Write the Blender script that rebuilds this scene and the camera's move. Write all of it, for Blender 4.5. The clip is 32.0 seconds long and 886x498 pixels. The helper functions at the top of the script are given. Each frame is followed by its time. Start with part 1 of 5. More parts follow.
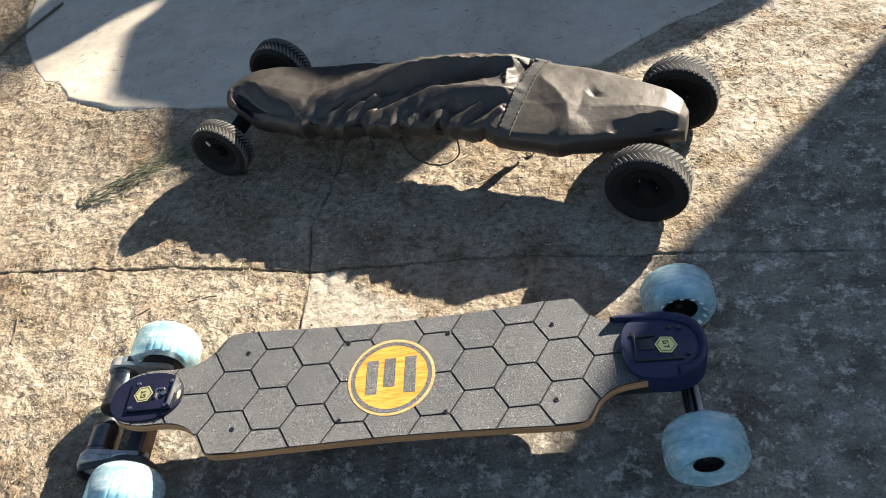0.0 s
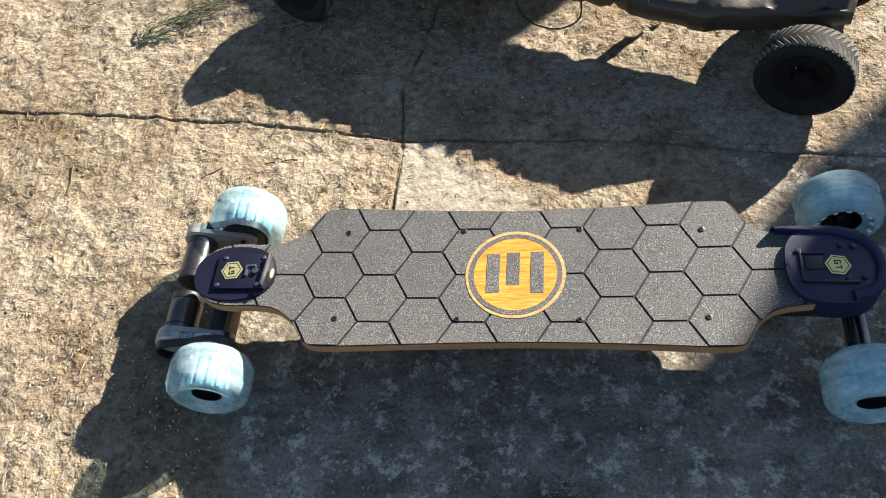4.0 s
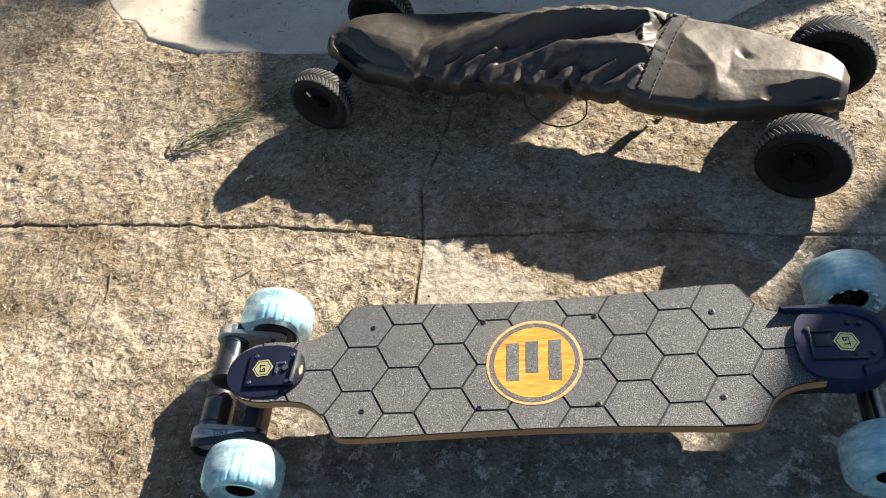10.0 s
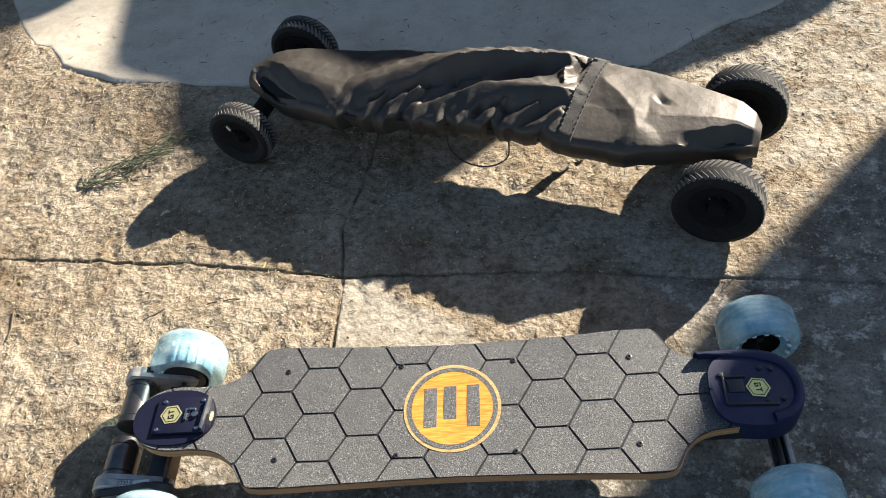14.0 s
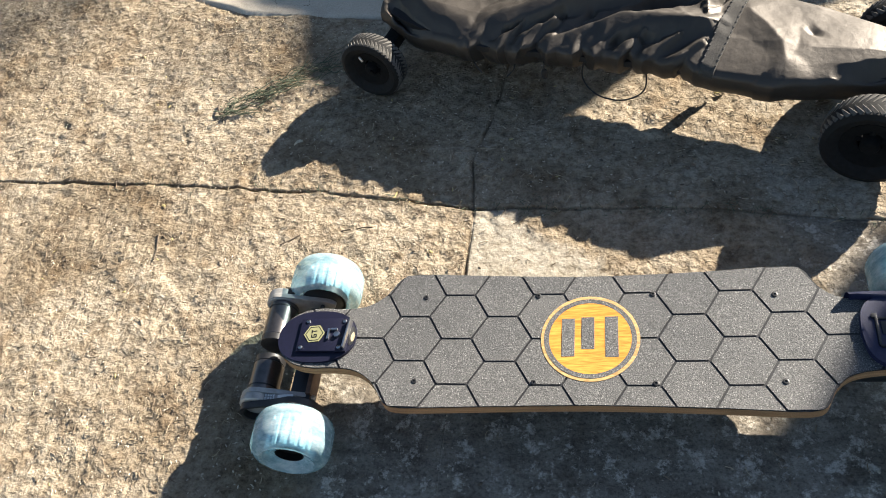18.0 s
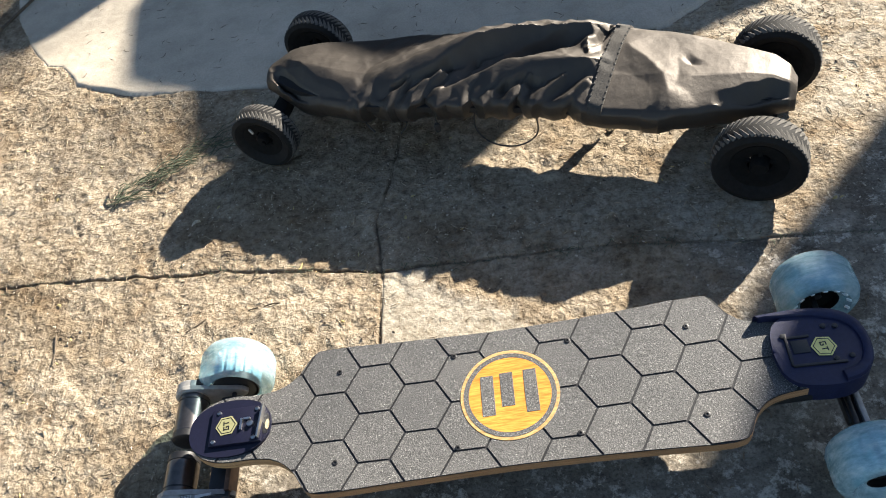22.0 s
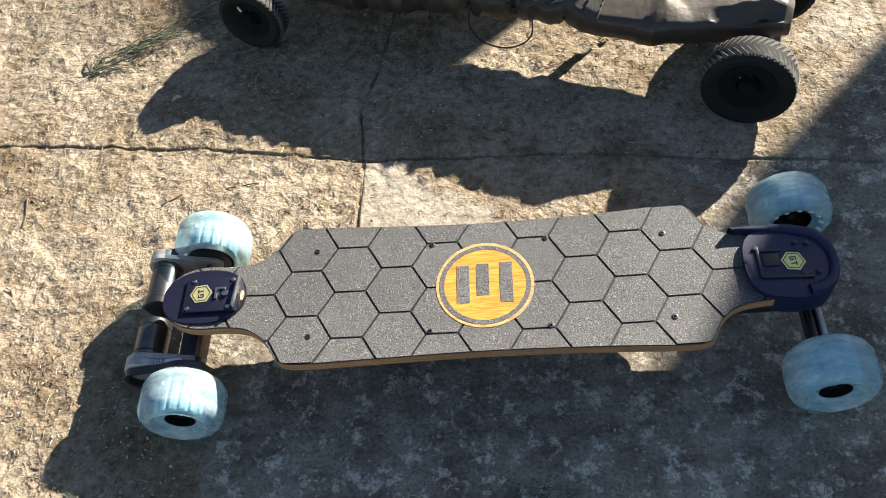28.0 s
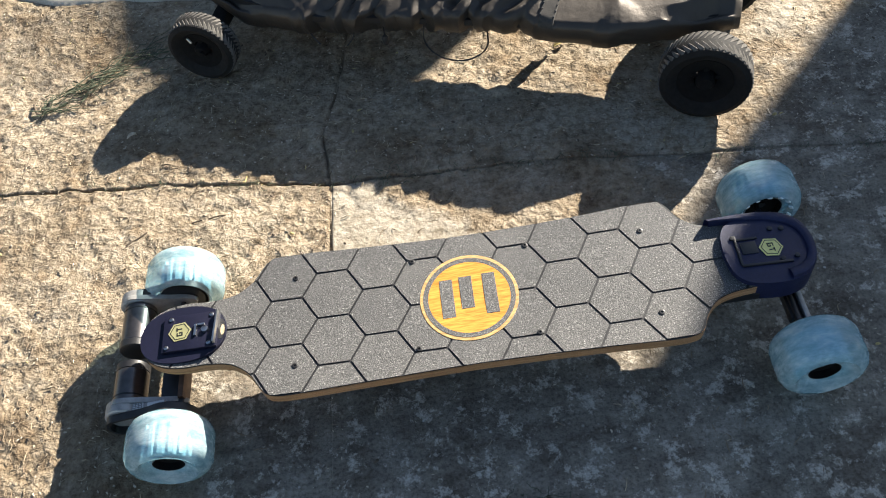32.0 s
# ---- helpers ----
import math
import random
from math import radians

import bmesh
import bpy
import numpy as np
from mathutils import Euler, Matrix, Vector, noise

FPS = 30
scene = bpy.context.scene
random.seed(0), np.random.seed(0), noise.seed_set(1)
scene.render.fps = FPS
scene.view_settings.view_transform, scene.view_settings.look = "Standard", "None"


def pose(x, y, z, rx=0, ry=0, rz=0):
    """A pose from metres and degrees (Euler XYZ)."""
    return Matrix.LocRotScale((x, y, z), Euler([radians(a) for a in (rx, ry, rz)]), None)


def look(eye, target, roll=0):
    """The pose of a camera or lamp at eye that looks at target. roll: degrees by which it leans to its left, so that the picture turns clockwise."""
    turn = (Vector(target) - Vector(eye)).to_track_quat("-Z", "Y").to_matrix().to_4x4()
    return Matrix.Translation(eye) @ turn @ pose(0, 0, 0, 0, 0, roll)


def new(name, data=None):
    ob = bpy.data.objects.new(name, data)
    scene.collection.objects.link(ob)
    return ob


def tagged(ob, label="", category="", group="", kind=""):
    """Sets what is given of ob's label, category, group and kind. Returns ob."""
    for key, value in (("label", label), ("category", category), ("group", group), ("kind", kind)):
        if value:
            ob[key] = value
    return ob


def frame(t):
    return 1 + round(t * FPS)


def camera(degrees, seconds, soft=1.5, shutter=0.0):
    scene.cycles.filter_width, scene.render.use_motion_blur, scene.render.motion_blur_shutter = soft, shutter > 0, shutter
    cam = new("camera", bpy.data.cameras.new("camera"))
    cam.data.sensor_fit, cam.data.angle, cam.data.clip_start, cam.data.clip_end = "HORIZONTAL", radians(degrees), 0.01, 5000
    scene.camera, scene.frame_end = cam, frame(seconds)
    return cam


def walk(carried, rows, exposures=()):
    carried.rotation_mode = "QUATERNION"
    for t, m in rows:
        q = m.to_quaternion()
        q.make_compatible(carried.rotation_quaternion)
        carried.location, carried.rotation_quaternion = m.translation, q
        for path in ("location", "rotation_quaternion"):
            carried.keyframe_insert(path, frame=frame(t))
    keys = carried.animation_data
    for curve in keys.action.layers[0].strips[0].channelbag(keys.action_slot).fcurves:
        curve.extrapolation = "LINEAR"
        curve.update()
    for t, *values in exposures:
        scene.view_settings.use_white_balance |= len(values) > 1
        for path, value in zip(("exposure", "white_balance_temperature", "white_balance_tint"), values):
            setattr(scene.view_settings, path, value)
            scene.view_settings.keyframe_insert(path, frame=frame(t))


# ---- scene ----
cam = camera(54.73, 32.0, soft=1.0)
PATH = [
    (0, (0.2945, -0.7729, 1.1853), (0.0724, 0.2552, 0.1159), -15.51),
    (0.5, (0.2784, -0.7609, 1.1987), (-0.0186, 0.2524, 0.1333), -19.09),
    (1, (0.2804, -0.7572, 1.1900), (-0.0719, 0.2550, 0.1405), -20.78),
    (1.5, (0.3031, -0.7414, 1.1936), (-0.0617, 0.2591, 0.1372), -22.60),
    (2, (0.3075, -0.7434, 1.1872), (-0.0920, 0.2286, 0.1170), -24.12),
    (2.5, (0.2976, -0.7354, 1.1760), (-0.0927, 0.1900, 0.0618), -24.24),
    (3, (0.2101, -0.6943, 1.1510), (-0.1029, 0.1894, -0.0200), -20.38),
    (3.5, (0.0785, -0.6405, 1.1163), (-0.1433, 0.1876, -0.1145), -13.95),
    (5.5, (0.0786, -0.6426, 1.1394), (-0.1673, 0.2029, -0.0750), -13.84),
    (6, (0.0757, -0.6475, 1.1351), (-0.1532, 0.1966, -0.0835), -13.68),
    (6.5, (0.0766, -0.6472, 1.1314), (-0.1458, 0.2026, -0.0845), -13.79),
    (7, (0.0785, -0.6454, 1.1379), (-0.1353, 0.2124, -0.0739), -14.18),
    (7.5, (0.0832, -0.6433, 1.1379), (-0.1185, 0.2284, -0.0661), -14.01),
    (8, (0.0801, -0.6441, 1.1390), (-0.1002, 0.2344, -0.0634), -12.96),
    (8.5, (0.0744, -0.6481, 1.1356), (-0.1097, 0.2390, -0.0599), -12.93),
    (9, (0.0870, -0.6523, 1.1399), (-0.1123, 0.2548, -0.0379), -13.33),
    (9.5, (0.0847, -0.6727, 1.1643), (-0.1430, 0.2771, 0.0259), -13.41),
    (10, (0.0965, -0.6719, 1.1663), (-0.1697, 0.2826, 0.0403), -15.94),
    (10.5, (0.0894, -0.6781, 1.1587), (-0.1847, 0.2576, 0.0188), -18.89),
    (11, (0.0498, -0.6689, 1.1302), (-0.2571, 0.2023, -0.0516), -24.01),
    (11.5, (0.0470, -0.6636, 1.1203), (-0.2909, 0.1581, -0.0883), -27.74),
    (12, (0.0678, -0.6607, 1.1280), (-0.2919, 0.1400, -0.0883), -30.59),
    (12.5, (0.0793, -0.6677, 1.1272), (-0.3081, 0.1460, -0.0718), -30.86),
    (13, (0.0869, -0.6738, 1.1445), (-0.2867, 0.1753, -0.0342), -26.32),
    (13.5, (0.0917, -0.6655, 1.1578), (-0.1737, 0.2745, 0.0193), -16.38),
    (14, (0.1139, -0.6427, 1.1644), (-0.0305, 0.3531, 0.0519), -9.95),
    (14.5, (0.0665, -0.6541, 1.1533), (-0.0179, 0.3249, 0.0200), -7.61),
    (16.5, (0.0613, -0.6631, 1.1539), (-0.1212, 0.3174, 0.0335), -10.26),
    (17, (0.0708, -0.6451, 1.1414), (-0.1049, 0.3040, -0.0068), -11.97),
    (17.5, (0.0623, -0.6414, 1.1395), (-0.1777, 0.2850, -0.0155), -14.29),
    (18, (0.0438, -0.6675, 1.1600), (-0.2637, 0.2467, 0.0112), -16.14),
    (18.5, (0.0554, -0.6595, 1.1502), (-0.2647, 0.2555, 0.0055), -17.03),
    (19, (0.0595, -0.6417, 1.1530), (-0.2376, 0.2824, 0.0095), -17.17),
    (19.5, (0.0545, -0.6373, 1.1518), (-0.2041, 0.3022, 0.0114), -16.55),
    (20, (0.0856, -0.6154, 1.1490), (-0.1294, 0.3440, 0.0161), -16.28),
    (20.5, (0.0851, -0.6081, 1.1485), (-0.0676, 0.3627, 0.0153), -16.24),
    (21, (0.0926, -0.6130, 1.1506), (-0.0471, 0.3615, 0.0189), -16.78),
    (21.5, (0.0791, -0.6194, 1.1492), (-0.0808, 0.3510, 0.0165), -16.73),
    (22, (0.0787, -0.6223, 1.1512), (-0.1023, 0.3539, 0.0268), -16.86),
    (22.5, (0.0871, -0.6238, 1.1539), (-0.0859, 0.3527, 0.0285), -17.02),
    (23, (0.1075, -0.6170, 1.1476), (-0.0467, 0.3487, 0.0102), -16.80),
    (23.5, (0.0974, -0.6255, 1.1460), (-0.0607, 0.3416, 0.0103), -16.22),
    (24, (0.0759, -0.6362, 1.1463), (-0.1098, 0.3319, 0.0158), -15.20),
    (24.5, (0.0701, -0.6473, 1.1642), (-0.1645, 0.3134, 0.0363), -15.87),
    (26.5, (0.0473, -0.6650, 1.1505), (-0.2120, 0.2233, -0.0300), -15.68),
    (27, (0.0361, -0.6600, 1.1417), (-0.1355, 0.2389, -0.0467), -9.90),
    (27.5, (0.0384, -0.6518, 1.1373), (-0.1020, 0.2330, -0.0658), -9.03),
    (28, (0.0453, -0.6696, 1.1263), (-0.0860, 0.2052, -0.0851), -10.44),
    (28.5, (0.0508, -0.6729, 1.1443), (-0.0807, 0.1986, -0.0695), -11.50),
    (29, (0.0606, -0.6709, 1.1365), (-0.0708, 0.2157, -0.0663), -12.25),
    (29.5, (0.0680, -0.6534, 1.1396), (-0.0523, 0.2276, -0.0685), -12.32),
    (30, (0.0521, -0.6599, 1.1337), (-0.0529, 0.2324, -0.0674), -11.49),
    (30.5, (0.0196, -0.6575, 1.1301), (-0.0768, 0.2392, -0.0685), -11.12),
    (31, (-0.0146, -0.6706, 1.1237), (-0.0958, 0.2253, -0.0766), -10.49),
    (31.5, (-0.0098, -0.6703, 1.1178), (-0.0680, 0.2211, -0.0873), -10.29),
    (32, (0.0023, -0.6653, 1.1181), (-0.0397, 0.2322, -0.0831), -10.55),
]
walk(cam, [(t, look(eye, target, roll)) for t, eye, target, roll in PATH], exposures=[(0.0, 2.18), (1.5, 2.12), (3.0, 2.00), (6.0, 1.98), (12.0, 1.96), (13.0, 1.95), (14.0, 2.00), (17.0, 2.05), (18.0, 2.05), (19.0, 1.97), (20.0, 1.98), (21.5, 2.09), (24.0, 2.07), (27.0, 2.00), (29.0, 2.08), (32.0, 2.08)])

# ---- light ----
SUN_AZ = Vector((0.698, 0.716, 0.0)).normalized()   # horizontal direction towards the sun
SUN_EL = radians(24.95)
to_sun = Vector((SUN_AZ.x * math.cos(SUN_EL), SUN_AZ.y * math.cos(SUN_EL), math.sin(SUN_EL)))
sun = new("sun", bpy.data.lights.new("sun", "SUN"))
sun.data.energy, sun.data.angle, sun.data.color = 5.0, radians(0.55), (1.0, 0.92, 0.80)
sun.matrix_world = look(to_sun * 20, (0, 0, 0))
world = bpy.data.worlds.new("sky")
scene.world = world
world.use_nodes = True
wn = world.node_tree.nodes
sky = wn.new("ShaderNodeTexSky")
sky.sky_type, sky.sun_disc = "NISHITA", False
sky.air_density, sky.dust_density, sky.ozone_density = 1.0, 0.5, 1.6
sky.sun_elevation, sky.sun_rotation = SUN_EL, math.atan2(SUN_AZ.x, SUN_AZ.y)
wn["Background"].inputs["Strength"].default_value = 0.046
world.node_tree.links.new(sky.outputs[0], wn["Background"].inputs["Color"])


# ---- materials ----
def mat(name, base=(0.5, 0.5, 0.5), rough=0.6, metal=0.0):
    m = bpy.data.materials.new(name)
    m.use_nodes = True
    b = m.node_tree.nodes["Principled BSDF"]
    b.inputs["Base Color"].default_value = (*base, 1)
    b.inputs["Roughness"].default_value, b.inputs["Metallic"].default_value = rough, metal
    return m, m.node_tree, b


def node(tree, kind, **inputs):
    n = tree.nodes.new(kind)
    for key, value in inputs.items():
        n.inputs[key.replace("_", " ")].default_value = value
    return n


def noise_of(tree, scale, detail=6.0, rough=0.6, stretch=None):
    co = tree.nodes.new("ShaderNodeTexCoord")
    n = node(tree, "ShaderNodeTexNoise", Scale=scale, Detail=detail, Roughness=rough)
    if stretch:
        mp = tree.nodes.new("ShaderNodeMapping")
        mp.inputs["Scale"].default_value = stretch
        tree.links.new(co.outputs["Object"], mp.inputs["Vector"])
        tree.links.new(mp.outputs[0], n.inputs["Vector"])
    else:
        tree.links.new(co.outputs["Object"], n.inputs["Vector"])
    return n.outputs["Fac"]


def ramp(tree, fac, stops):
    r = tree.nodes.new("ShaderNodeValToRGB")
    while len(r.color_ramp.elements) < len(stops):
        r.color_ramp.elements.new(0.5)
    for e, (at, c) in zip(r.color_ramp.elements, stops):
        e.position, e.color = at, (*c, 1) if len(c) == 3 else c
    tree.links.new(fac, r.inputs[0])
    return r.outputs["Color"]


def blend(tree, fac, a, b, mode="MIX"):
    n = tree.nodes.new("ShaderNodeMix")
    n.data_type, n.blend_type = "RGBA", mode
    for sock, value in ((n.inputs[0], fac), (n.inputs[6], a), (n.inputs[7], b)):
        if isinstance(value, (int, float)):
            sock.default_value = value
        elif isinstance(value, tuple):
            sock.default_value = (*value, 1)
        else:
            tree.links.new(value, sock)
    return n.outputs[2]


def bump(tree, bsdf, height, strength, distance):
    n = node(tree, "ShaderNodeBump", Strength=strength, Distance=distance)
    tree.links.new(height, n.inputs["Height"])
    if bsdf.inputs["Normal"].links:
        tree.links.new(bsdf.inputs["Normal"].links[0].from_socket, n.inputs["Normal"])
    tree.links.new(n.outputs[0], bsdf.inputs["Normal"])


def plain(name, base, rough=0.5, metal=0.0, grain=0.25, scale=60.0, bumps=0.15, spec=0.5):
    """A simple material with two scales of variation and fine relief."""
    m, t, b = mat(name, base, rough, metal)
    dark = tuple(c * (1 - grain) for c in base)
    light = tuple(min(1, c * (1 + grain)) for c in base)
    fine = ramp(t, noise_of(t, scale), [(0.3, dark), (0.7, light)])
    wide = ramp(t, noise_of(t, scale * 0.12, 3.0), [(0.3, (0.8, 0.8, 0.8)), (0.7, (1, 1, 1))])
    t.links.new(blend(t, 1.0, fine, wide, "MULTIPLY"), b.inputs["Base Color"])
    b.inputs["Specular IOR Level"].default_value = spec
    bump(t, b, noise_of(t, scale * 3, 3.0), bumps, 0.001)
    return m


def attribute(tree, name):
    n = tree.nodes.new("ShaderNodeAttribute")
    n.attribute_name = name
    return n.outputs["Fac"]


def voronoi(tree, scale, warp=0.0, feature="F1"):
    """Cells in object space, optionally with wavering borders."""
    co = tree.nodes.new("ShaderNodeTexCoord")
    v = node(tree, "ShaderNodeTexVoronoi", Scale=scale, Randomness=1.0)
    v.feature = feature
    if warp:
        w = node(tree, "ShaderNodeTexNoise", Scale=scale * 0.8, Detail=3.0)
        tree.links.new(co.outputs["Object"], w.inputs["Vector"])
        m = tree.nodes.new("ShaderNodeMix")
        m.data_type = "VECTOR"
        m.inputs[0].default_value = warp
        tree.links.new(co.outputs["Object"], m.inputs[4])
        tree.links.new(w.outputs["Color"], m.inputs[5])
        tree.links.new(m.outputs[1], v.inputs["Vector"])
    else:
        tree.links.new(co.outputs["Object"], v.inputs["Vector"])
    return v


def grey(v):
    return (v, v, v)


def speckle(tree, scale, share, near, far, strength):
    """Small separate dots: a mask that picks a share of the cells."""
    v = voronoi(tree, scale)
    dots = ramp(tree, v.outputs["Distance"], [(near, grey(1)), (far, grey(0))])
    gate = ramp(tree, v.outputs["Color"], [(1 - share - 0.03, grey(0)), (1 - share + 0.03, grey(strength))])
    return blend(tree, 1.0, dots, gate, "MULTIPLY")


def pavement_material():
    """Old concrete: crumbly sand-brown where it is rough, mottled grey with pale lichen where it is worn, with soil in the joints."""
    m, t, b = mat("old_concrete", (0.5, 0.4, 0.3), 0.95)
    b.inputs["Specular IOR Level"].default_value = 0.12
    wide = noise_of(t, 2.6, 5.0, 0.65)
    blot = noise_of(t, 11.0, 6.0, 0.7)
    clod = noise_of(t, 62.0, 5.0, 0.68)
    grit = noise_of(t, 190.0, 4.0, 0.7)
    # rough, sandy
    rough = ramp(t, clod, [(0.34, (0.156, 0.124, 0.088)), (0.48, (0.252, 0.208, 0.150)), (0.66, (0.330, 0.282, 0.213))])
    rough = blend(t, 1.0, rough, ramp(t, blot, [(0.36, (0.72, 0.66, 0.60)), (0.50, (1, 1, 1)), (0.66, (1.10, 1.10, 1.10))]), "MULTIPLY")
    rough = blend(t, 1.0, rough, ramp(t, wide, [(0.36, (0.66, 0.61, 0.55)), (0.58, (1.10, 1.10, 1.10))]), "MULTIPLY")
    rough = blend(t, 0.8, rough, ramp(t, grit, [(0.36, (0.70, 0.67, 0.64)), (0.48, (1, 1, 1)), (0.64, (1.18, 1.17, 1.16))]), "MULTIPLY")
    rough = blend(t, speckle(t, 130.0, 0.10, 0.16, 0.30, 0.7), rough, (0.56, 0.50, 0.41))
    rough = blend(t, speckle(t, 75.0, 0.06, 0.10, 0.22, 0.6), rough, (0.12, 0.085, 0.055))
    # worn, mottled
    lichen = noise_of(t, 27.0, 9.0, 0.80)
    film = noise_of(t, 9.0, 7.0, 0.74)
    streak = noise_of(t, 14.0, 6.0, 0.7, (1.0, 3.0, 1.0))
    worn = ramp(t, film, [(0.34, (0.090, 0.074, 0.057)), (0.48, (0.166, 0.143, 0.114)), (0.66, (0.268, 0.240, 0.198))])
    worn = blend(t, 0.8, worn, ramp(t, streak, [(0.36, (0.66, 0.65, 0.64)), (0.52, (1, 1, 1)), (0.66, (1.15, 1.15, 1.14))]), "MULTIPLY")
    worn = blend(t, ramp(t, lichen, [(0.535, grey(0)), (0.570, grey(0.5)), (0.66, grey(0.85))]), worn, (0.50, 0.455, 0.385))
    worn = blend(t, 0.75, worn, ramp(t, grit, [(0.36, (0.55, 0.54, 0.52)), (0.48, (1, 1, 1)), (0.64, (1.28, 1.28, 1.27))]), "MULTIPLY")
    worn = blend(t, speckle(t, 95.0, 0.12, 0.14, 0.28, 0.7), worn, (0.50, 0.475, 0.43))
    worn = blend(t, speckle(t, 55.0, 0.14, 0.10, 0.26, 0.7), worn, (0.07, 0.062, 0.052))
    # pale skin
    pale = ramp(t, clod, [(0.36, (0.235, 0.20, 0.152)), (0.48, (0.30, 0.264, 0.208)), (0.64, (0.37, 0.334, 0.27))])
    pale = blend(t, 0.8, pale, ramp(t, blot, [(0.36, (0.74, 0.72, 0.68)), (0.52, (1, 1, 1))]), "MULTIPLY")
    pale = blend(t, 0.5, pale, ramp(t, grit, [(0.36, (0.6, 0.58, 0.56)), (0.48, (1, 1, 1)), (0.64, (1.2, 1.2, 1.2))]), "MULTIPLY")

    def ragged(name, width):
        """The attribute's mask with a border broken up by the blotches."""
        add = node(t, "ShaderNodeMath")
        add.operation = "ADD"
        t.links.new(attribute(t, name), add.inputs[0])
        sub = node(t, "ShaderNodeMath")
        sub.operation = "MULTIPLY_ADD"
        sub.inputs[1].default_value, sub.inputs[2].default_value = 1.3, -0.65
        t.links.new(blot, sub.inputs[0])
        t.links.new(sub.outputs[0], add.inputs[1])
        return ramp(t, add.outputs[0], [(0.5 - width, grey(0)), (0.5 + width, grey(1))])
    # worn mask; on the north slab it paints the shaded side darker
    is_worn = ragged("wear_shade", 0.22)
    col = blend(t, is_worn, rough, worn)
    is_pale = ragged("pale", 0.16)
    col = blend(t, is_pale, col, pale)
    col = blend(t, attribute(t, "soil"), col, (0.085, 0.062, 0.042))
    t.links.new(col, b.inputs["Base Color"])
    clods = voronoi(t, 80.0, 0.022)
    crumbs = voronoi(t, 190.0, 0.01)
    for height, strength, distance in ((clod, 0.5, 0.015), (clods.outputs["Distance"], 0.4, 0.006), (crumbs.outputs["Distance"], 0.3, 0.003), (grit, 0.4, 0.005)):
        bump(t, b, height, strength, distance)
        soft = b.inputs["Normal"].links[0].from_node.inputs["Strength"]
        calm = node(t, "ShaderNodeMapRange")
        calm.inputs["To Min"].default_value, calm.inputs["To Max"].default_value = strength, strength * 0.45
        t.links.new(blend(t, 1.0, is_worn, is_pale, "LIGHTEN"), calm.inputs["Value"])
        t.links.new(calm.outputs[0], soft)
    return m


def smooth_concrete():
    """Trowelled grey concrete with faint clouds, hairline stains and a few pits."""
    m, t, b = mat("smooth_concrete", (0.4, 0.37, 0.32), 0.9)
    b.inputs["Specular IOR Level"].default_value = 0.2
    col = ramp(t, noise_of(t, 3.2, 7.0, 0.68), [(0.36, (0.365, 0.322, 0.258)), (0.50, (0.430, 0.380, 0.306)), (0.64, (0.478, 0.425, 0.345))])
    col = blend(t, 0.5, col, ramp(t, noise_of(t, 15.0, 7.0, 0.75), [(0.36, (0.80, 0.79, 0.78)), (0.52, (1, 1, 1)), (0.66, (1.10, 1.10, 1.10))]), "MULTIPLY")
    col = blend(t, 0.35, col, ramp(t, noise_of(t, 260.0, 3.0, 0.7), [(0.36, (0.68, 0.68, 0.67)), (0.50, (1, 1, 1)), (0.64, (1.2, 1.2, 1.2))]), "MULTIPLY")
    col = blend(t, speckle(t, 26.0, 0.10, 0.06, 0.16, 0.55), col, (0.14, 0.12, 0.10))
    t.links.new(col, b.inputs["Base Color"])
    bump(t, b, noise_of(t, 30.0, 6.0, 0.7), 0.10, 0.010)
    bump(t, b, noise_of(t, 240.0, 3.0, 0.7), 0.15, 0.003)
    return m


M_PAVE = pavement_material()
M_SMOOTH = smooth_concrete()
M_TREAD = plain("dusty_tread", (0.105, 0.098, 0.088), 0.9, grain=0.4, scale=120, bumps=0.3, spec=0.2)
M_RIM = plain("matt_black_plastic", (0.010, 0.0095, 0.009), 0.85, grain=0.3, scale=100, spec=0.12)
M_WHITE = plain("white_label", (0.72, 0.72, 0.70), 0.6, grain=0.1, scale=60)
M_SOIL = plain("soil", (0.10, 0.08, 0.06), 0.95, grain=0.4, scale=40, bumps=0.6)
M_TYRE = plain("tyre_rubber", (0.011, 0.0105, 0.010), 0.8, grain=0.35, scale=120, bumps=0.3, spec=0.25)
M_BLACK = plain("black_plastic", (0.012, 0.012, 0.013), 0.45, grain=0.2, scale=150)
M_NAVY = plain("navy_plastic", (0.0100, 0.0135, 0.048), 0.5, grain=0.2, scale=200, bumps=0.25, spec=0.35)
M_PAD = plain("dark_navy_plastic", (0.0060, 0.0066, 0.0200), 0.45, grain=0.2, scale=200, bumps=0.2, spec=0.35)
M_STRAP = plain("grey_webbing", (0.050, 0.046, 0.041), 0.8, grain=0.25, scale=220, bumps=0.5, spec=0.3)
M_ALU = plain("worn_aluminium", (0.36, 0.35, 0.33), 0.45, 0.35, grain=0.2, scale=90)
M_STEEL = plain("steel", (0.5, 0.5, 0.5), 0.28, 1.0, grain=0.15, scale=120)
M_MOTOR = plain("motor_black", (0.13, 0.12, 0.115), 0.30, 0.9, grain=0.2, scale=80, bumps=0.05)
M_SUNLIT_SIDE = plain("sunlit_hanger_side", (0.16, 0.085, 0.05), 0.6, 0.2, grain=0.3, scale=80)
M_BARS = plain("label_print", (0.20, 0.20, 0.20), 0.6, grain=0.1, scale=60)
M_YELLOW = plain("yellow_sticker", (0.80, 0.70, 0.25), 0.5, grain=0.08, scale=90, bumps=0.05)
M_DULL = plain("dull_yellow_sticker", (0.27, 0.26, 0.13), 0.45, grain=0.08, scale=90, bumps=0.05)
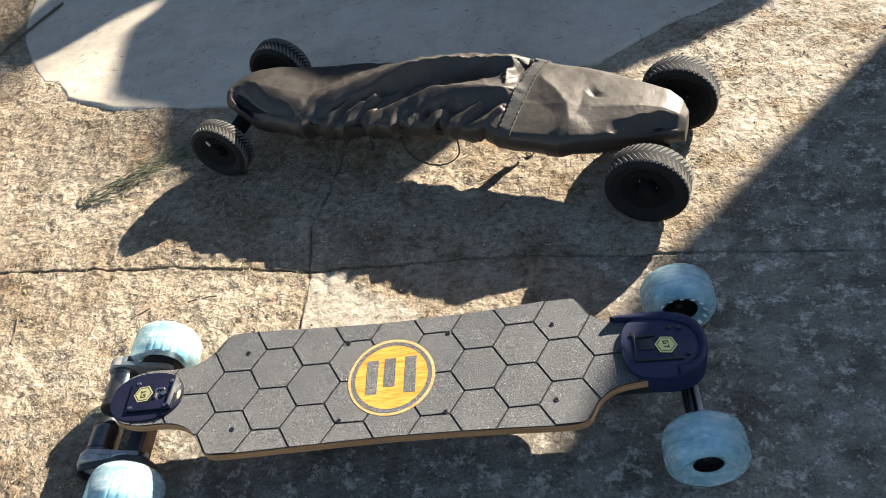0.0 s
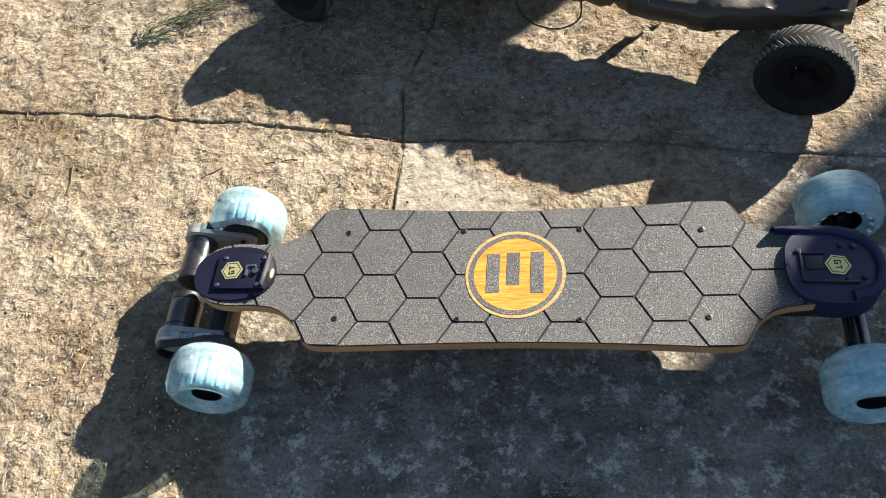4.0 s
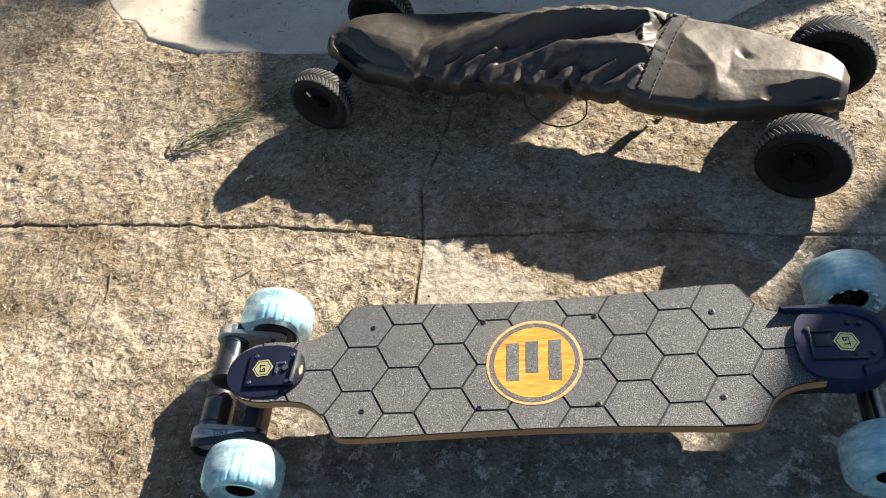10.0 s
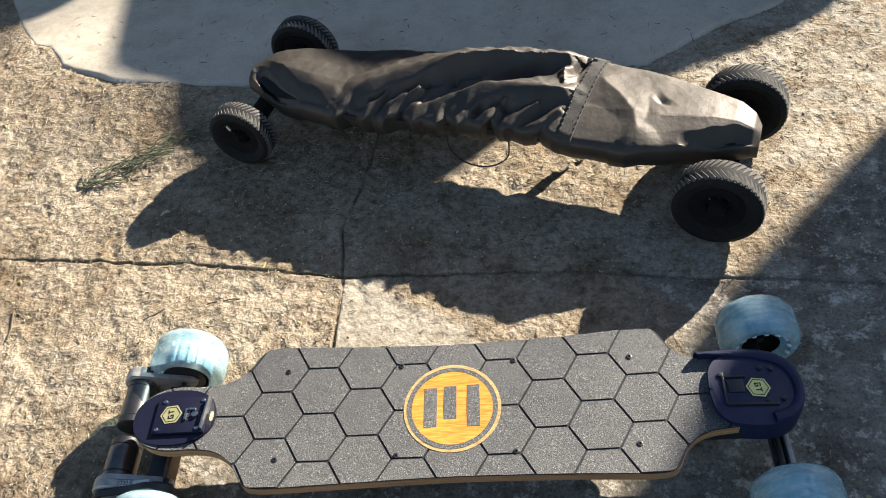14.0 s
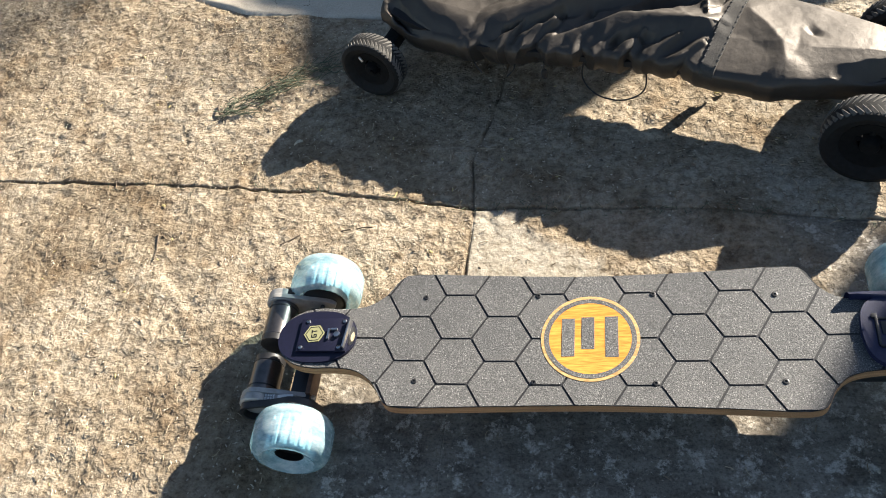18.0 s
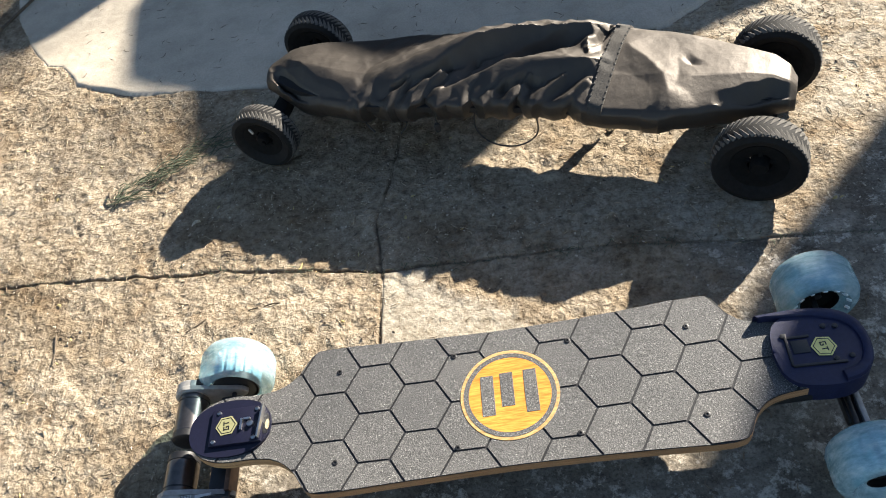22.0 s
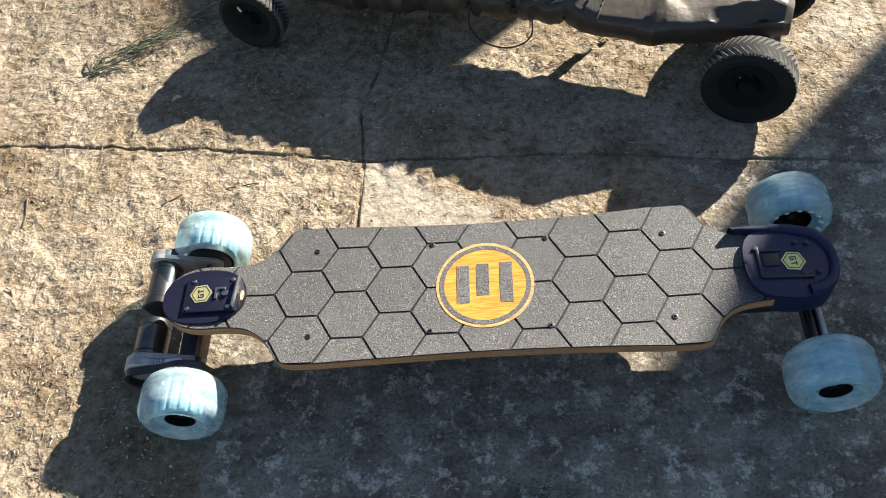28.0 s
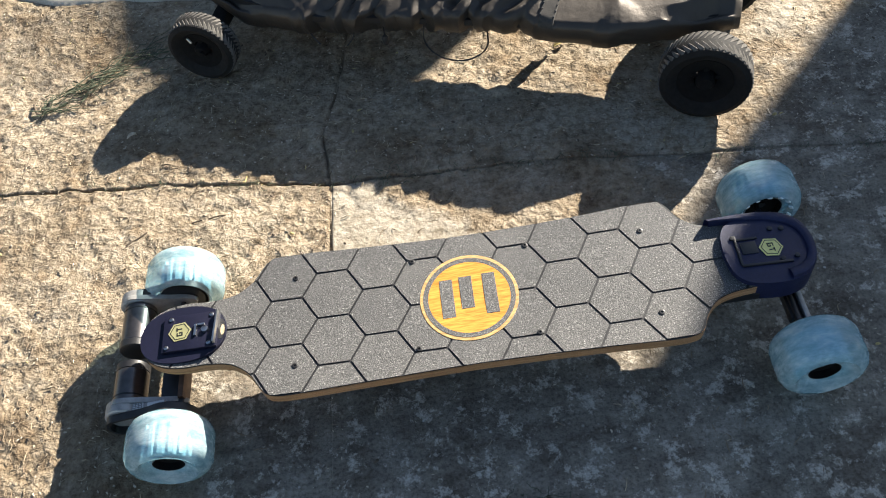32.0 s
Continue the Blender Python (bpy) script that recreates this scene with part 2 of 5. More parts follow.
M_CORE = plain("pale_blue_core", (0.33, 0.55, 0.63), 0.4, grain=0.15, scale=60)
M_SPOKE = plain("pale_core_spoke", (0.40, 0.61, 0.68), 0.4, grain=0.1, scale=60)
M_SPOKE_GLINT = plain("painted_spoke_glint", (0.80, 0.88, 0.90), 0.3, grain=0.1, scale=60)
M_LEAF = plain("dry_leaf", (0.40, 0.32, 0.13), 0.7, grain=0.3, scale=80)
M_PALE = plain("pale_chip", (0.46, 0.39, 0.29), 0.8, grain=0.4, scale=100)
M_TWIG = plain("twig", (0.10, 0.075, 0.05), 0.85, grain=0.4, scale=120)
M_NEEDLE = plain("brown_fibre", (0.19, 0.138, 0.09), 0.9, grain=0.4, scale=120)
M_STRAW = plain("straw_fibre", (0.40, 0.32, 0.21), 0.8, grain=0.3, scale=120)
M_GRASS = plain("green_fibre", (0.07, 0.085, 0.05), 0.85, grain=0.4, scale=120)
M_SHADE_LEAF = plain("shade_leaf", (0.05, 0.08, 0.03), 0.8, grain=0.4, scale=20)
M_BACKDROP = plain("dark_backdrop_face", (0.045, 0.036, 0.028), 0.8, grain=0.35, scale=14)
M_SHADE_WALL = plain("shade_wall_render", (0.55, 0.50, 0.42), 0.9, grain=0.12, scale=30)


def grip_material():
    """Black grip tape with grit; its sparkle is painted as pale specks."""
    m, t, b = mat("grip_tape", (0.06, 0.06, 0.06), 0.7)
    grit = noise_of(t, 560.0, 2.0, 0.8)
    wide = noise_of(t, 14.0, 4.0)
    col = ramp(t, grit, [(0.36, (0.024, 0.024, 0.025)), (0.50, (0.068, 0.068, 0.068)), (0.62, (0.128, 0.127, 0.124)), (0.73, (0.42, 0.415, 0.40))])
    col = blend(t, 1.0, col, ramp(t, wide, [(0.3, (0.82, 0.82, 0.82)), (0.7, (1.12, 1.1, 1.08))]), "MULTIPLY")
    info = t.nodes.new("ShaderNodeObjectInfo")
    col = blend(t, 1.0, col, ramp(t, info.outputs["Random"], [(0.0, (0.9, 0.9, 0.9)), (1.0, (1.08, 1.07, 1.05))]), "MULTIPLY")
    t.links.new(col, b.inputs["Base Color"])
    bump(t, b, grit, 0.7, 0.0012)
    return m


def bamboo_material(name, a, bcol, stretch, scale=16.0, rough=0.4):
    m, t, b = mat(name, a, rough)
    col = ramp(t, noise_of(t, scale, 6.0, 0.65, stretch), [(0.32, bcol), (0.55, a), (0.72, tuple(min(1, c * 1.2) for c in a))])
    streak = ramp(t, noise_of(t, scale * 4, 2.0, 0.5, stretch), [(0.35, (0.75, 0.7, 0.62)), (0.6, (1, 1, 1))])
    t.links.new(blend(t, 1.0, col, streak, "MULTIPLY"), b.inputs["Base Color"])
    bump(t, b, noise_of(t, scale * 4, 2.0, 0.5, stretch), 0.1, 0.0005)
    return m


M_GRIP = grip_material()
M_INLAY = bamboo_material("varnished_bamboo", (0.66, 0.30, 0.055), (0.48, 0.17, 0.025), (1.2, 14, 14), 12.0, 0.35)
M_RING = bamboo_material("pale_bamboo", (0.50, 0.33, 0.14), (0.38, 0.23, 0.09), (2, 8, 8), 20.0, 0.4)
M_PLY = bamboo_material("bamboo_plies", (0.44, 0.245, 0.12), (0.18, 0.09, 0.042), (2, 2, 260), 4.0, 0.5)


def wheel_material():
    """Milky see-through urethane with a pale teal tint and scuffed bands: half of it lets the core show."""
    m, t, b = mat("translucent_urethane", (0.62, 0.80, 0.82), 0.22)
    cloud = noise_of(t, 30.0, 6.0, 0.7, (1.0, 2.6, 1.0))
    t.links.new(ramp(t, cloud, [(0.34, (0.31, 0.50, 0.57)), (0.50, (0.43, 0.59, 0.64)), (0.64, (0.57, 0.67, 0.69))]), b.inputs["Base Color"])
    t.links.new(ramp(t, noise_of(t, 60.0, 5.0, 0.7), [(0.35, grey(0.12)), (0.65, grey(0.34))]), b.inputs["Roughness"])
    b.inputs["Subsurface Weight"].default_value = 0.35
    b.inputs["Subsurface Radius"].default_value = (0.015, 0.02, 0.02)
    bump(t, b, noise_of(t, 110.0, 4.0), 0.22, 0.002)
    clear = node(t, "ShaderNodeBsdfTransparent", Color=(0.80, 0.94, 0.97, 1))
    both = t.nodes.new("ShaderNodeMixShader")
    t.links.new(ramp(t, cloud, [(0.36, grey(0.36)), (0.64, grey(0.54))]), both.inputs[0])
    t.links.new(clear.outputs[0], both.inputs[1])
    t.links.new(b.outputs[0], both.inputs[2])
    t.links.new(both.outputs[0], t.nodes["Material Output"].inputs["Surface"])
    return m


M_WHEEL = wheel_material()


def cloth_material():
    """Black woven nylon, faded, with crumple lines."""
    m, t, b = mat("nylon_cover", (0.018, 0.016, 0.014), 0.50)
    t.links.new(ramp(t, noise_of(t, 9.0, 5.0), [(0.35, (0.0120, 0.0104, 0.0092)), (0.65, (0.0190, 0.0164, 0.0145))]), b.inputs["Base Color"])
    t.links.new(ramp(t, noise_of(t, 22.0, 5.0, 0.7), [(0.35, grey(0.54)), (0.65, grey(0.63))]), b.inputs["Roughness"])
    b.inputs["Specular IOR Level"].default_value = 0.78
    b.inputs["Specular Tint"].default_value = (1.0, 0.88, 0.76, 1)
    facets = voronoi(t, 15.0, 0.06)
    bump(t, b, facets.outputs["Distance"], 0.16, 0.014)
    bump(t, b, noise_of(t, 70.0, 5.0, 0.6), 0.20, 0.004)
    bump(t, b, noise_of(t, 700.0, 2.0), 0.20, 0.0006)
    return m


M_CLOTH = cloth_material()


# ---- mesh helpers ----
def part(name, bm, material, parent=None, label="", smooth=True):
    """Links a bmesh as one mesh object, under a thing or a part."""
    me = bpy.data.meshes.new(name)
    bmesh.ops.recalc_face_normals(bm, faces=bm.faces)
    bm.to_mesh(me)
    bm.free()
    me.materials.append(material)
    if smooth:
        me.shade_smooth()
        me.set_sharp_from_angle(angle=radians(38))
    ob = new(name, me)
    ob.parent = parent
    if label:
        ob["label"] = label
    return ob


def grid_mesh(rows, close_u=False, close_v=False):
    """A bmesh from a grid of points."""
    bm = bmesh.new()
    vs = [[bm.verts.new(p) for p in row] for row in rows]
    n, k = len(vs), len(vs[0])
    for i in range(n if close_u else n - 1):
        for j in range(k if close_v else k - 1):
            bm.faces.new((vs[i][j], vs[(i + 1) % n][j], vs[(i + 1) % n][(j + 1) % k], vs[i][(j + 1) % k]))
    return bm


def lathe(profile, segments=40, axis="y", closed=True):
    """Turns (along, radius) points round an axis through the origin."""
    rows = []
    for i in range(segments):
        a = 2 * math.pi * i / segments
        c, s = math.cos(a), math.sin(a)
        if axis == "y":
            rows.append([(r * c, y, r * s) for y, r in profile])
        elif axis == "z":
            rows.append([(r * c, r * s, z) for z, r in profile])
        else:
            rows.append([(x, r * c, r * s) for x, r in profile])
    return grid_mesh(rows, True, closed)


def solid(profile, segments=32, axis="y"):
    """A turned solid whose profile begins and ends on the axis."""
    bm = lathe(profile, segments, axis, False)
    bmesh.ops.remove_doubles(bm, verts=bm.verts, dist=1e-6)
    return bm


def box(sx, sy, sz, at=(0, 0, 0), turn=0.0, bevel=0.0, segments=2):
    bm = bmesh.new()
    bmesh.ops.create_cube(bm, size=1.0)
    bmesh.ops.scale(bm, vec=(sx, sy, sz), verts=bm.verts)
    if bevel:
        bmesh.ops.bevel(bm, geom=bm.edges[:], offset=bevel, segments=segments, affect="EDGES", profile=0.6)
    bmesh.ops.transform(bm, matrix=pose(*at, 0, 0, turn), verts=bm.verts)
    return bm


def prism(outline, z0, z1, bevel=0.0, holes=()):
    """An upright prism over a polygon, with an optional bevel round its top edge."""
    bm = bmesh.new()
    low = [bm.verts.new((x, y, z0)) for x, y in outline]
    high = [bm.verts.new((x, y, z1)) for x, y in outline]
    n = len(outline)
    top = bm.faces.new(high)
    bm.faces.new(low[::-1])
    for i in range(n):
        bm.faces.new((low[i], low[(i + 1) % n], high[(i + 1) % n], high[i]))
    if bevel:
        bmesh.ops.bevel(bm, geom=list(top.edges), offset=bevel, segments=2, affect="EDGES", profile=0.5)
    return bm


def ring_prism(outer, inner, z0, z1):
    """A prism with a hole; both outlines have the same number of points."""
    loops = [[(x, y, z) for x, y in o] for o, z in ((outer, z0), (outer, z1), (inner, z1), (inner, z0))]
    return grid_mesh(loops, True, True)


def tube(points, radius, sides=6):
    rows = []
    pts = [Vector(p) for p in points]
    for i, p in enumerate(pts):
        d = (pts[min(i + 1, len(pts) - 1)] - pts[max(i - 1, 0)]).normalized()
        a = d.orthogonal().normalized()
        b = d.cross(a)
        r = radius[i] if isinstance(radius, (list, tuple)) else radius
        rows.append([p + r * (math.cos(2 * math.pi * k / sides) * a + math.sin(2 * math.pi * k / sides) * b) for k in range(sides)])
    bm = grid_mesh(rows, False, True)
    for ring in (rows[0], rows[-1]):
        bm.faces.new([bm.verts.new(p) for p in ring])
    bmesh.ops.remove_doubles(bm, verts=bm.verts, dist=1e-6)
    return bm


def merge(bms):
    out = bmesh.new()
    for b in bms:
        me = bpy.data.meshes.new("tmp")
        b.to_mesh(me)
        b.free()
        out.from_mesh(me)
        bpy.data.meshes.remove(me)
    return out


def moved(bm, m):
    bmesh.ops.transform(bm, matrix=m, verts=bm.verts)
    return bm


def spline(points, steps=8, closed=False):
    """Catmull-Rom through 2D or 3D points."""
    pts = [Vector(p) for p in points]
    n = len(pts)
    out = []
    for i in range(n if closed else n - 1):
        p0, p1, p2, p3 = (pts[(i + k) % n] if closed else pts[max(0, min(n - 1, i + k))] for k in (-1, 0, 1, 2))
        for s in range(steps):
            t = s / steps
            out.append(tuple(0.5 * ((2 * p1) + (p2 - p0) * t + (2 * p0 - 5 * p1 + 4 * p2 - p3) * t * t + (3 * p1 - p0 - 3 * p2 + p3) * t ** 3)))
    if not closed:
        out.append(tuple(pts[-1]))
    return out


def oval(cx, cy, rx, ry, n=48, power=2.0):
    pts = []
    for i in range(n):
        a = 2 * math.pi * i / n
        c, s = math.cos(a), math.sin(a)
        pts.append((cx + rx * math.copysign(abs(c) ** (2 / power), c), cy + ry * math.copysign(abs(s) ** (2 / power), s)))
    return pts


def thing(name, label, category, group="", at=None):
    e = new(name)
    e.empty_display_size = 0.05
    if at is not None:
        e.matrix_world = at
    return tagged(e, label, category, group)


# ---- ground ----
def lattice(x, y, cell, seed):
    """Smooth value noise, -1 to 1, on arrays."""
    gx, gy = np.floor(x / cell).astype(int), np.floor(y / cell).astype(int)
    fx, fy = x / cell - gx, y / cell - gy
    fx, fy = fx * fx * (3 - 2 * fx), fy * fy * (3 - 2 * fy)

    def h(a, b):
        v = np.sin(a * 127.1 + b * 311.7 + seed * 74.7) * 43758.5453
        return (v - np.floor(v)) * 2 - 1
    return (h(gx, gy) * (1 - fx) + h(gx + 1, gy) * fx) * (1 - fy) + (h(gx, gy + 1) * (1 - fx) + h(gx + 1, gy + 1) * fx) * fy


def joint_a(x):
    return np.interp(x, [-2.3, -0.936, -0.53, -0.217, 0.175, 0.82, 1.7], [0.575, 0.449, 0.409, 0.347, 0.326, 0.244, 0.14])


def joint_b(y):
    return np.interp(y, [-0.9, 0.0, 0.235, 0.35, 0.478, 0.592, 0.95], [-0.235, -0.228, -0.222, -0.218, -0.230, -0.200, -0.15])


def patch_edge(x):
    return np.interp(x, [-2.3, -1.42, -1.30, -1.257, -1.165, -1.105, -1.06, -1.0, -0.935, -0.855, -0.75, -0.4, 0.0, 0.40, 0.533, 0.592, 0.66, 0.725, 0.9, 1.7],
                     [3.4, 2.3, 1.58, 1.436, 1.27, 1.19, 1.18, 1.095, 1.055, 1.018, 0.985, 0.93, 0.88, 0.90, 0.984, 1.021, 1.047, 1.079, 1.18, 1.6])


def spaced(lo, hi, step, fine_at, fine_step, reach):
    """Even steps with a finer band round one place."""
    left = np.arange(lo, fine_at - reach, step)
    mid = np.arange(fine_at - reach, fine_at + reach, fine_step)
    right = np.arange(fine_at + reach, hi, step)
    return np.concatenate([left, mid, right])


GX0, GX1, GY0, GY1 = -2.2, 1.6, -0.8, 2.4
gx = spaced(GX0, GX1, 0.0050, -0.22, 0.0022, 0.018)
gy = spaced(GY0, GY1, 0.0050, 0.35, 0.0022, 0.018)
BX, BY = np.meshgrid(gx, gy)
wob = 0.0024 * lattice(BX, BY, 0.075, 3) + 0.0012 * lattice(BX, BY, 0.026, 4)
X = BX + (joint_b(BY) + 0.22 + wob) * np.exp(-((BX + 0.22) / 0.25) ** 2)
Y = BY + (joint_a(BX) - 0.35 + wob) * np.exp(-((BY - 0.35) / 0.25) ** 2)
dA, dB = BY - 0.35, BX + 0.22
edge = patch_edge(X) - 2.2 * wob
Y = np.where(np.abs(Y - edge) < 0.0036, edge, Y)
dS = Y - edge
smooth_mask = dS > -1e-5
SX, SY = X + 0.006 * lattice(X, Y, 0.02, 23), Y + 0.006 * lattice(X, Y, 0.02, 24)
relief = 0.0026 * lattice(X, Y, 0.06, 5) + 0.0026 * lattice(SX, SY, 0.027, 6)
relief += 0.0018 * (1 - 2.2 * np.abs(lattice(SX + 0.5 * SY, SY - 0.5 * SX, 0.020, 7))) + 0.0012 * lattice(SX - 0.3 * SY, SY + 0.3 * SX, 0.0105, 25)
relief += 0.0022 * np.minimum(0, lattice(X, Y, 0.017, 17) + 0.35) + 0.0016 * np.minimum(0, 0.25 - np.abs(lattice(X, Y, 0.045, 18)))
relief += 0.004 * lattice(X, Y, 0.45, 8)


def rising(v, lo, hi):
    f = np.clip((v - lo) / (hi - lo), 0, 1)
    return f * f * (3 - 2 * f)


# where the slabs are worn smooth and mottled, where a pale skin is left, and soil in the joints; beyond joint A the
# tones paint shade and sun
south = np.where(BY > 0.10, (BX > -0.22) * (0.25 + 0.75 * rising(X + 0.08 * lattice(X, Y, 0.15, 46), 0.25, 0.50)), 0.0) + np.where(BY <= 0.10, rising(BX + 0.10 * lattice(BX, BY, 0.2, 41), -0.50, -0.18), 0)
# darker tone painted along the cast shade's edge on the north slab
north_shade = rising(X - 0.62 - 0.85 * (Y - 0.5) + 0.10 * lattice(X, Y, 0.25, 42), -0.06, 0.20)
wear_shade = np.clip(np.where(dA < 0, south, 0.80 * north_shade), 0, 1)
pale_skin_sun = np.where((dA < 0) & (dB > 0), rising(-(X + 1.1 * Y - 0.24 + 0.05 * lattice(X, Y, 0.12, 14)), -0.05, 0.12) * rising(Y, -0.02, 0.06), 0)
# paler tone painted into the sunlit band of the north slab
pale_skin_sun = np.where(dA > 0, 0.50 * rising(X, 0.10, 0.40) * (1 - north_shade), pale_skin_sun)
H = np.where(smooth_mask, 0.003 + 0.16 * relief, relief * (1 - np.maximum(0.62 * wear_shade, 0.80 * pale_skin_sun)))
open_a = np.exp(-(dA / 0.0026) ** 2) * (~smooth_mask) * np.clip(0.75 + 0.6 * lattice(X, Y, 0.06, 9), 0.35, 1)
open_b = np.exp(-(dB / 0.0026) ** 2) * (~smooth_mask) * rising(Y, 0.08, 0.20) * np.clip(0.8 + 0.7 * lattice(X, Y, 0.05, 10), 0.2, 1)
open_s = np.exp(-(dS / 0.005) ** 2) * np.clip(0.6 + 0.7 * lattice(X, Y, 0.1, 11), 0.1, 1)
H -= (0.009 - 0.004 * rising(X, -0.25, 0.0)) * open_a + 0.007 * open_b + 0.009 * open_s
soil = np.clip((0.85 - 0.45 * rising(X, -0.25, 0.0)) * open_a + 0.8 * open_b + 0.35 * open_s + 0.30 * np.exp(-(dA / 0.012) ** 2) * np.clip(lattice(X, Y, 0.03, 44), 0, 1), 0, 1) * (~smooth_mask)
# side crack that leaves the cross joint beside the light patch
crack = spline([(-0.222, 0.335), (-0.190, 0.318), (-0.178, 0.29), (-0.186, 0.262), (-0.205, 0.245)], 6)
for cx, cy in crack:
    H -= 0.0012 * np.exp(-((X - cx) ** 2 + (Y - cy) ** 2) / 0.0045 ** 2)



def ground_height(x, y):
    i = min(int(np.searchsorted(gy, y)), len(gy) - 1)
    j = min(int(np.searchsorted(gx, x)), len(gx) - 1)
    return float(H[i, j])


region = np.where(smooth_mask, 4, np.where(dA > 0, np.where(dB > 0, 3, 2), np.where(dB > 0, 1, 0)))
ground = bmesh.new()
bmesh.ops.create_grid(ground, x_segments=8, y_segments=8, size=150)
ground = tagged(part("ground", ground, M_SOIL), "bare brown soil round the concrete", "ground", kind="structure")
ground.location.z = -0.06


def slab(name, index, material, label):
    """One concrete slab: the cells of its region of the sheet, with a skirt of its own thickness below."""
    nx = len(gx)
    cell = region[:-1, :-1] == index
    ii, jj = np.nonzero(cell)
    a = ii * nx + jj
    faces = np.stack([a, a + 1, a + nx + 1, a + nx], 1)
    used, inv = np.unique(faces, return_inverse=True)
    verts = np.stack([X.ravel()[used], Y.ravel()[used], H.ravel()[used]], 1)
    faces = inv.reshape(-1, 4)
    edges = np.concatenate([faces[:, [0, 1]], faces[:, [1, 2]], faces[:, [2, 3]], faces[:, [3, 0]]])
    key = edges.min(1).astype(np.int64) * len(verts) + edges.max(1)
    _, first, count = np.unique(key, return_index=True, return_counts=True)
    rim = edges[first[count == 1]]
    n = len(verts)
    low = verts.copy()
    low[:, 2] = -0.05
    skirt = np.stack([rim[:, 1], rim[:, 0], rim[:, 0] + n, rim[:, 1] + n], 1)
    me = bpy.data.meshes.new(name)
    me.from_pydata(np.concatenate([verts, low]).tolist(), [], np.concatenate([faces, skirt]).tolist())
    for key, values in (("wear_shade", wear_shade), ("pale", pale_skin_sun), ("soil", soil)):
        flat = values.ravel()[used].astype(np.float32)
        me.attributes.new(key, "FLOAT", "POINT").data.foreach_set("value", np.concatenate([flat, flat]))
    me.materials.append(material)
    me.shade_smooth()
    return tagged(new(name, me), label, "concrete slab", kind="structure")


slab("pavement_slab", 0, M_PAVE, "rough sandy weathered concrete slab with dark joints")
slab("pavement_slab", 1, M_PAVE, "worn mottled grey concrete slab with pale lichen stains")
slab("pavement_slab", 2, M_PAVE, "rough sandy weathered concrete slab with debris")
slab("pavement_slab", 3, M_PAVE, "rough weathered concrete slab under the covered board")
slab("pavement_patch", 4, M_SMOOTH, "smooth trowelled grey concrete patch with broken edge")
for name, x0, x1, y0, y1 in (("west", -7.0, GX0, -6.0, 2.4), ("east", GX1, 2.6, -6.0, 2.4), ("south", GX0, GX1, -6.0, GY0)):
    outer = bmesh.new()
    bmesh.ops.create_cube(outer, size=1.0)
    bmesh.ops.transform(outer, matrix=Matrix.Translation(((x0 + x1) / 2, (y0 + y1) / 2, -0.027)) @ Matrix.Diagonal((x1 - x0 - 0.01, y1 - y0 - 0.01, 0.05, 1)), verts=outer.verts)
    tagged(part("pavement_" + name, outer, M_PAVE, smooth=False), "old sandy concrete paving round the slabs", "pavement", kind="structure")

# ---- unseen bodies added out of view, towards the sun, to cast the shade ----
SIDE = Vector((SUN_AZ.y, -SUN_AZ.x, 0))
TAN = math.tan(SUN_EL)


def screen(name, dist, profile, thick, material, label, category, kind=""):
    """An upright body across the sun's direction whose top outline is given as (sideways, shadow's reach along the sun's direction)."""
    top = [(l, max(0.05, (dist - a) * TAN)) for l, a in profile]
    rows = []
    for off in (0, thick):
        d = dist + off
        rows.append([SUN_AZ * d + SIDE * l + Vector((0, 0, h)) for l, h in top])
        rows.append([SUN_AZ * d + SIDE * l + Vector((0, 0, -0.06)) for l, h in top])
    bm = grid_mesh([rows[1], rows[0], rows[2], rows[3]], True, False)
    for k in (0, -1):
        bm.faces.new([bm.verts.new(r[k]) for r in (rows[1], rows[0], rows[2], rows[3])])
    bmesh.ops.remove_doubles(bm, verts=bm.verts, dist=1e-6)
    return tagged(part(name, bm, material, smooth=False), label, category, kind=kind)


# added wall; its top outline is worked back from the shade's edge
screen("shade_wall", 4.6, [(0.156, 3.506), (0.136, 1.304), (0.134, 0.504), (0.160, 0.260), (0.228, 0.125), (0.243, -0.030), (0.268, -0.110), (0.466, -0.918), (2.943, -1.614)], 0.25,
       M_SHADE_WALL, "unseen wall with a sloping top, added to cast the right-hand shade", "wall", "structure")
# unseen dark wall added to the north to darken reflections, clear of the sun's way
front = bmesh.new()
bmesh.ops.create_cube(front, size=1.0)
bmesh.ops.transform(front, matrix=Matrix.Translation((-3.4, 5.3, 2.95)) @ Matrix.Diagonal((9.2, 0.3, 6.02, 1)), verts=front.verts)
tagged(part("dark_backdrop", front, M_BACKDROP, smooth=False), "unseen dark wall, added to darken what the cover reflects", "wall", kind="structure")
# outline of an added, unseen hedge, fitted to the rounded shade's edge
hump = spline([(-2.421, 2.287), (-2.100, 0.577), (-2.061, 0.276), (-1.959, 0.072), (-1.880, 0.029), (-1.800, 0.036), (-1.742, 0.114), (-1.728, 0.250), (-1.722, 0.360),
               (-1.690, 0.500), (-1.645, 0.460), (-1.615, 0.350), (-1.445, 0.205), (-1.335, 0.149), (-1.163, 0.193), (-0.998, 0.095), (-0.900, 0.085), (-0.800, 0.080), (-0.700, 0.082),
               (-0.633, 0.112), (-0.560, 0.175), (-0.475, 0.230), (-0.426, 0.388), (-0.404, 0.716), (-0.266, 0.940), (-0.131, 1.356), (-0.080, 2.299)], 4)
hedge = screen("hedge", 3.6, hump, 0.5, M_SHADE_LEAF, "unseen hedge-like screen, added to cast the rounded shade", "hedge")

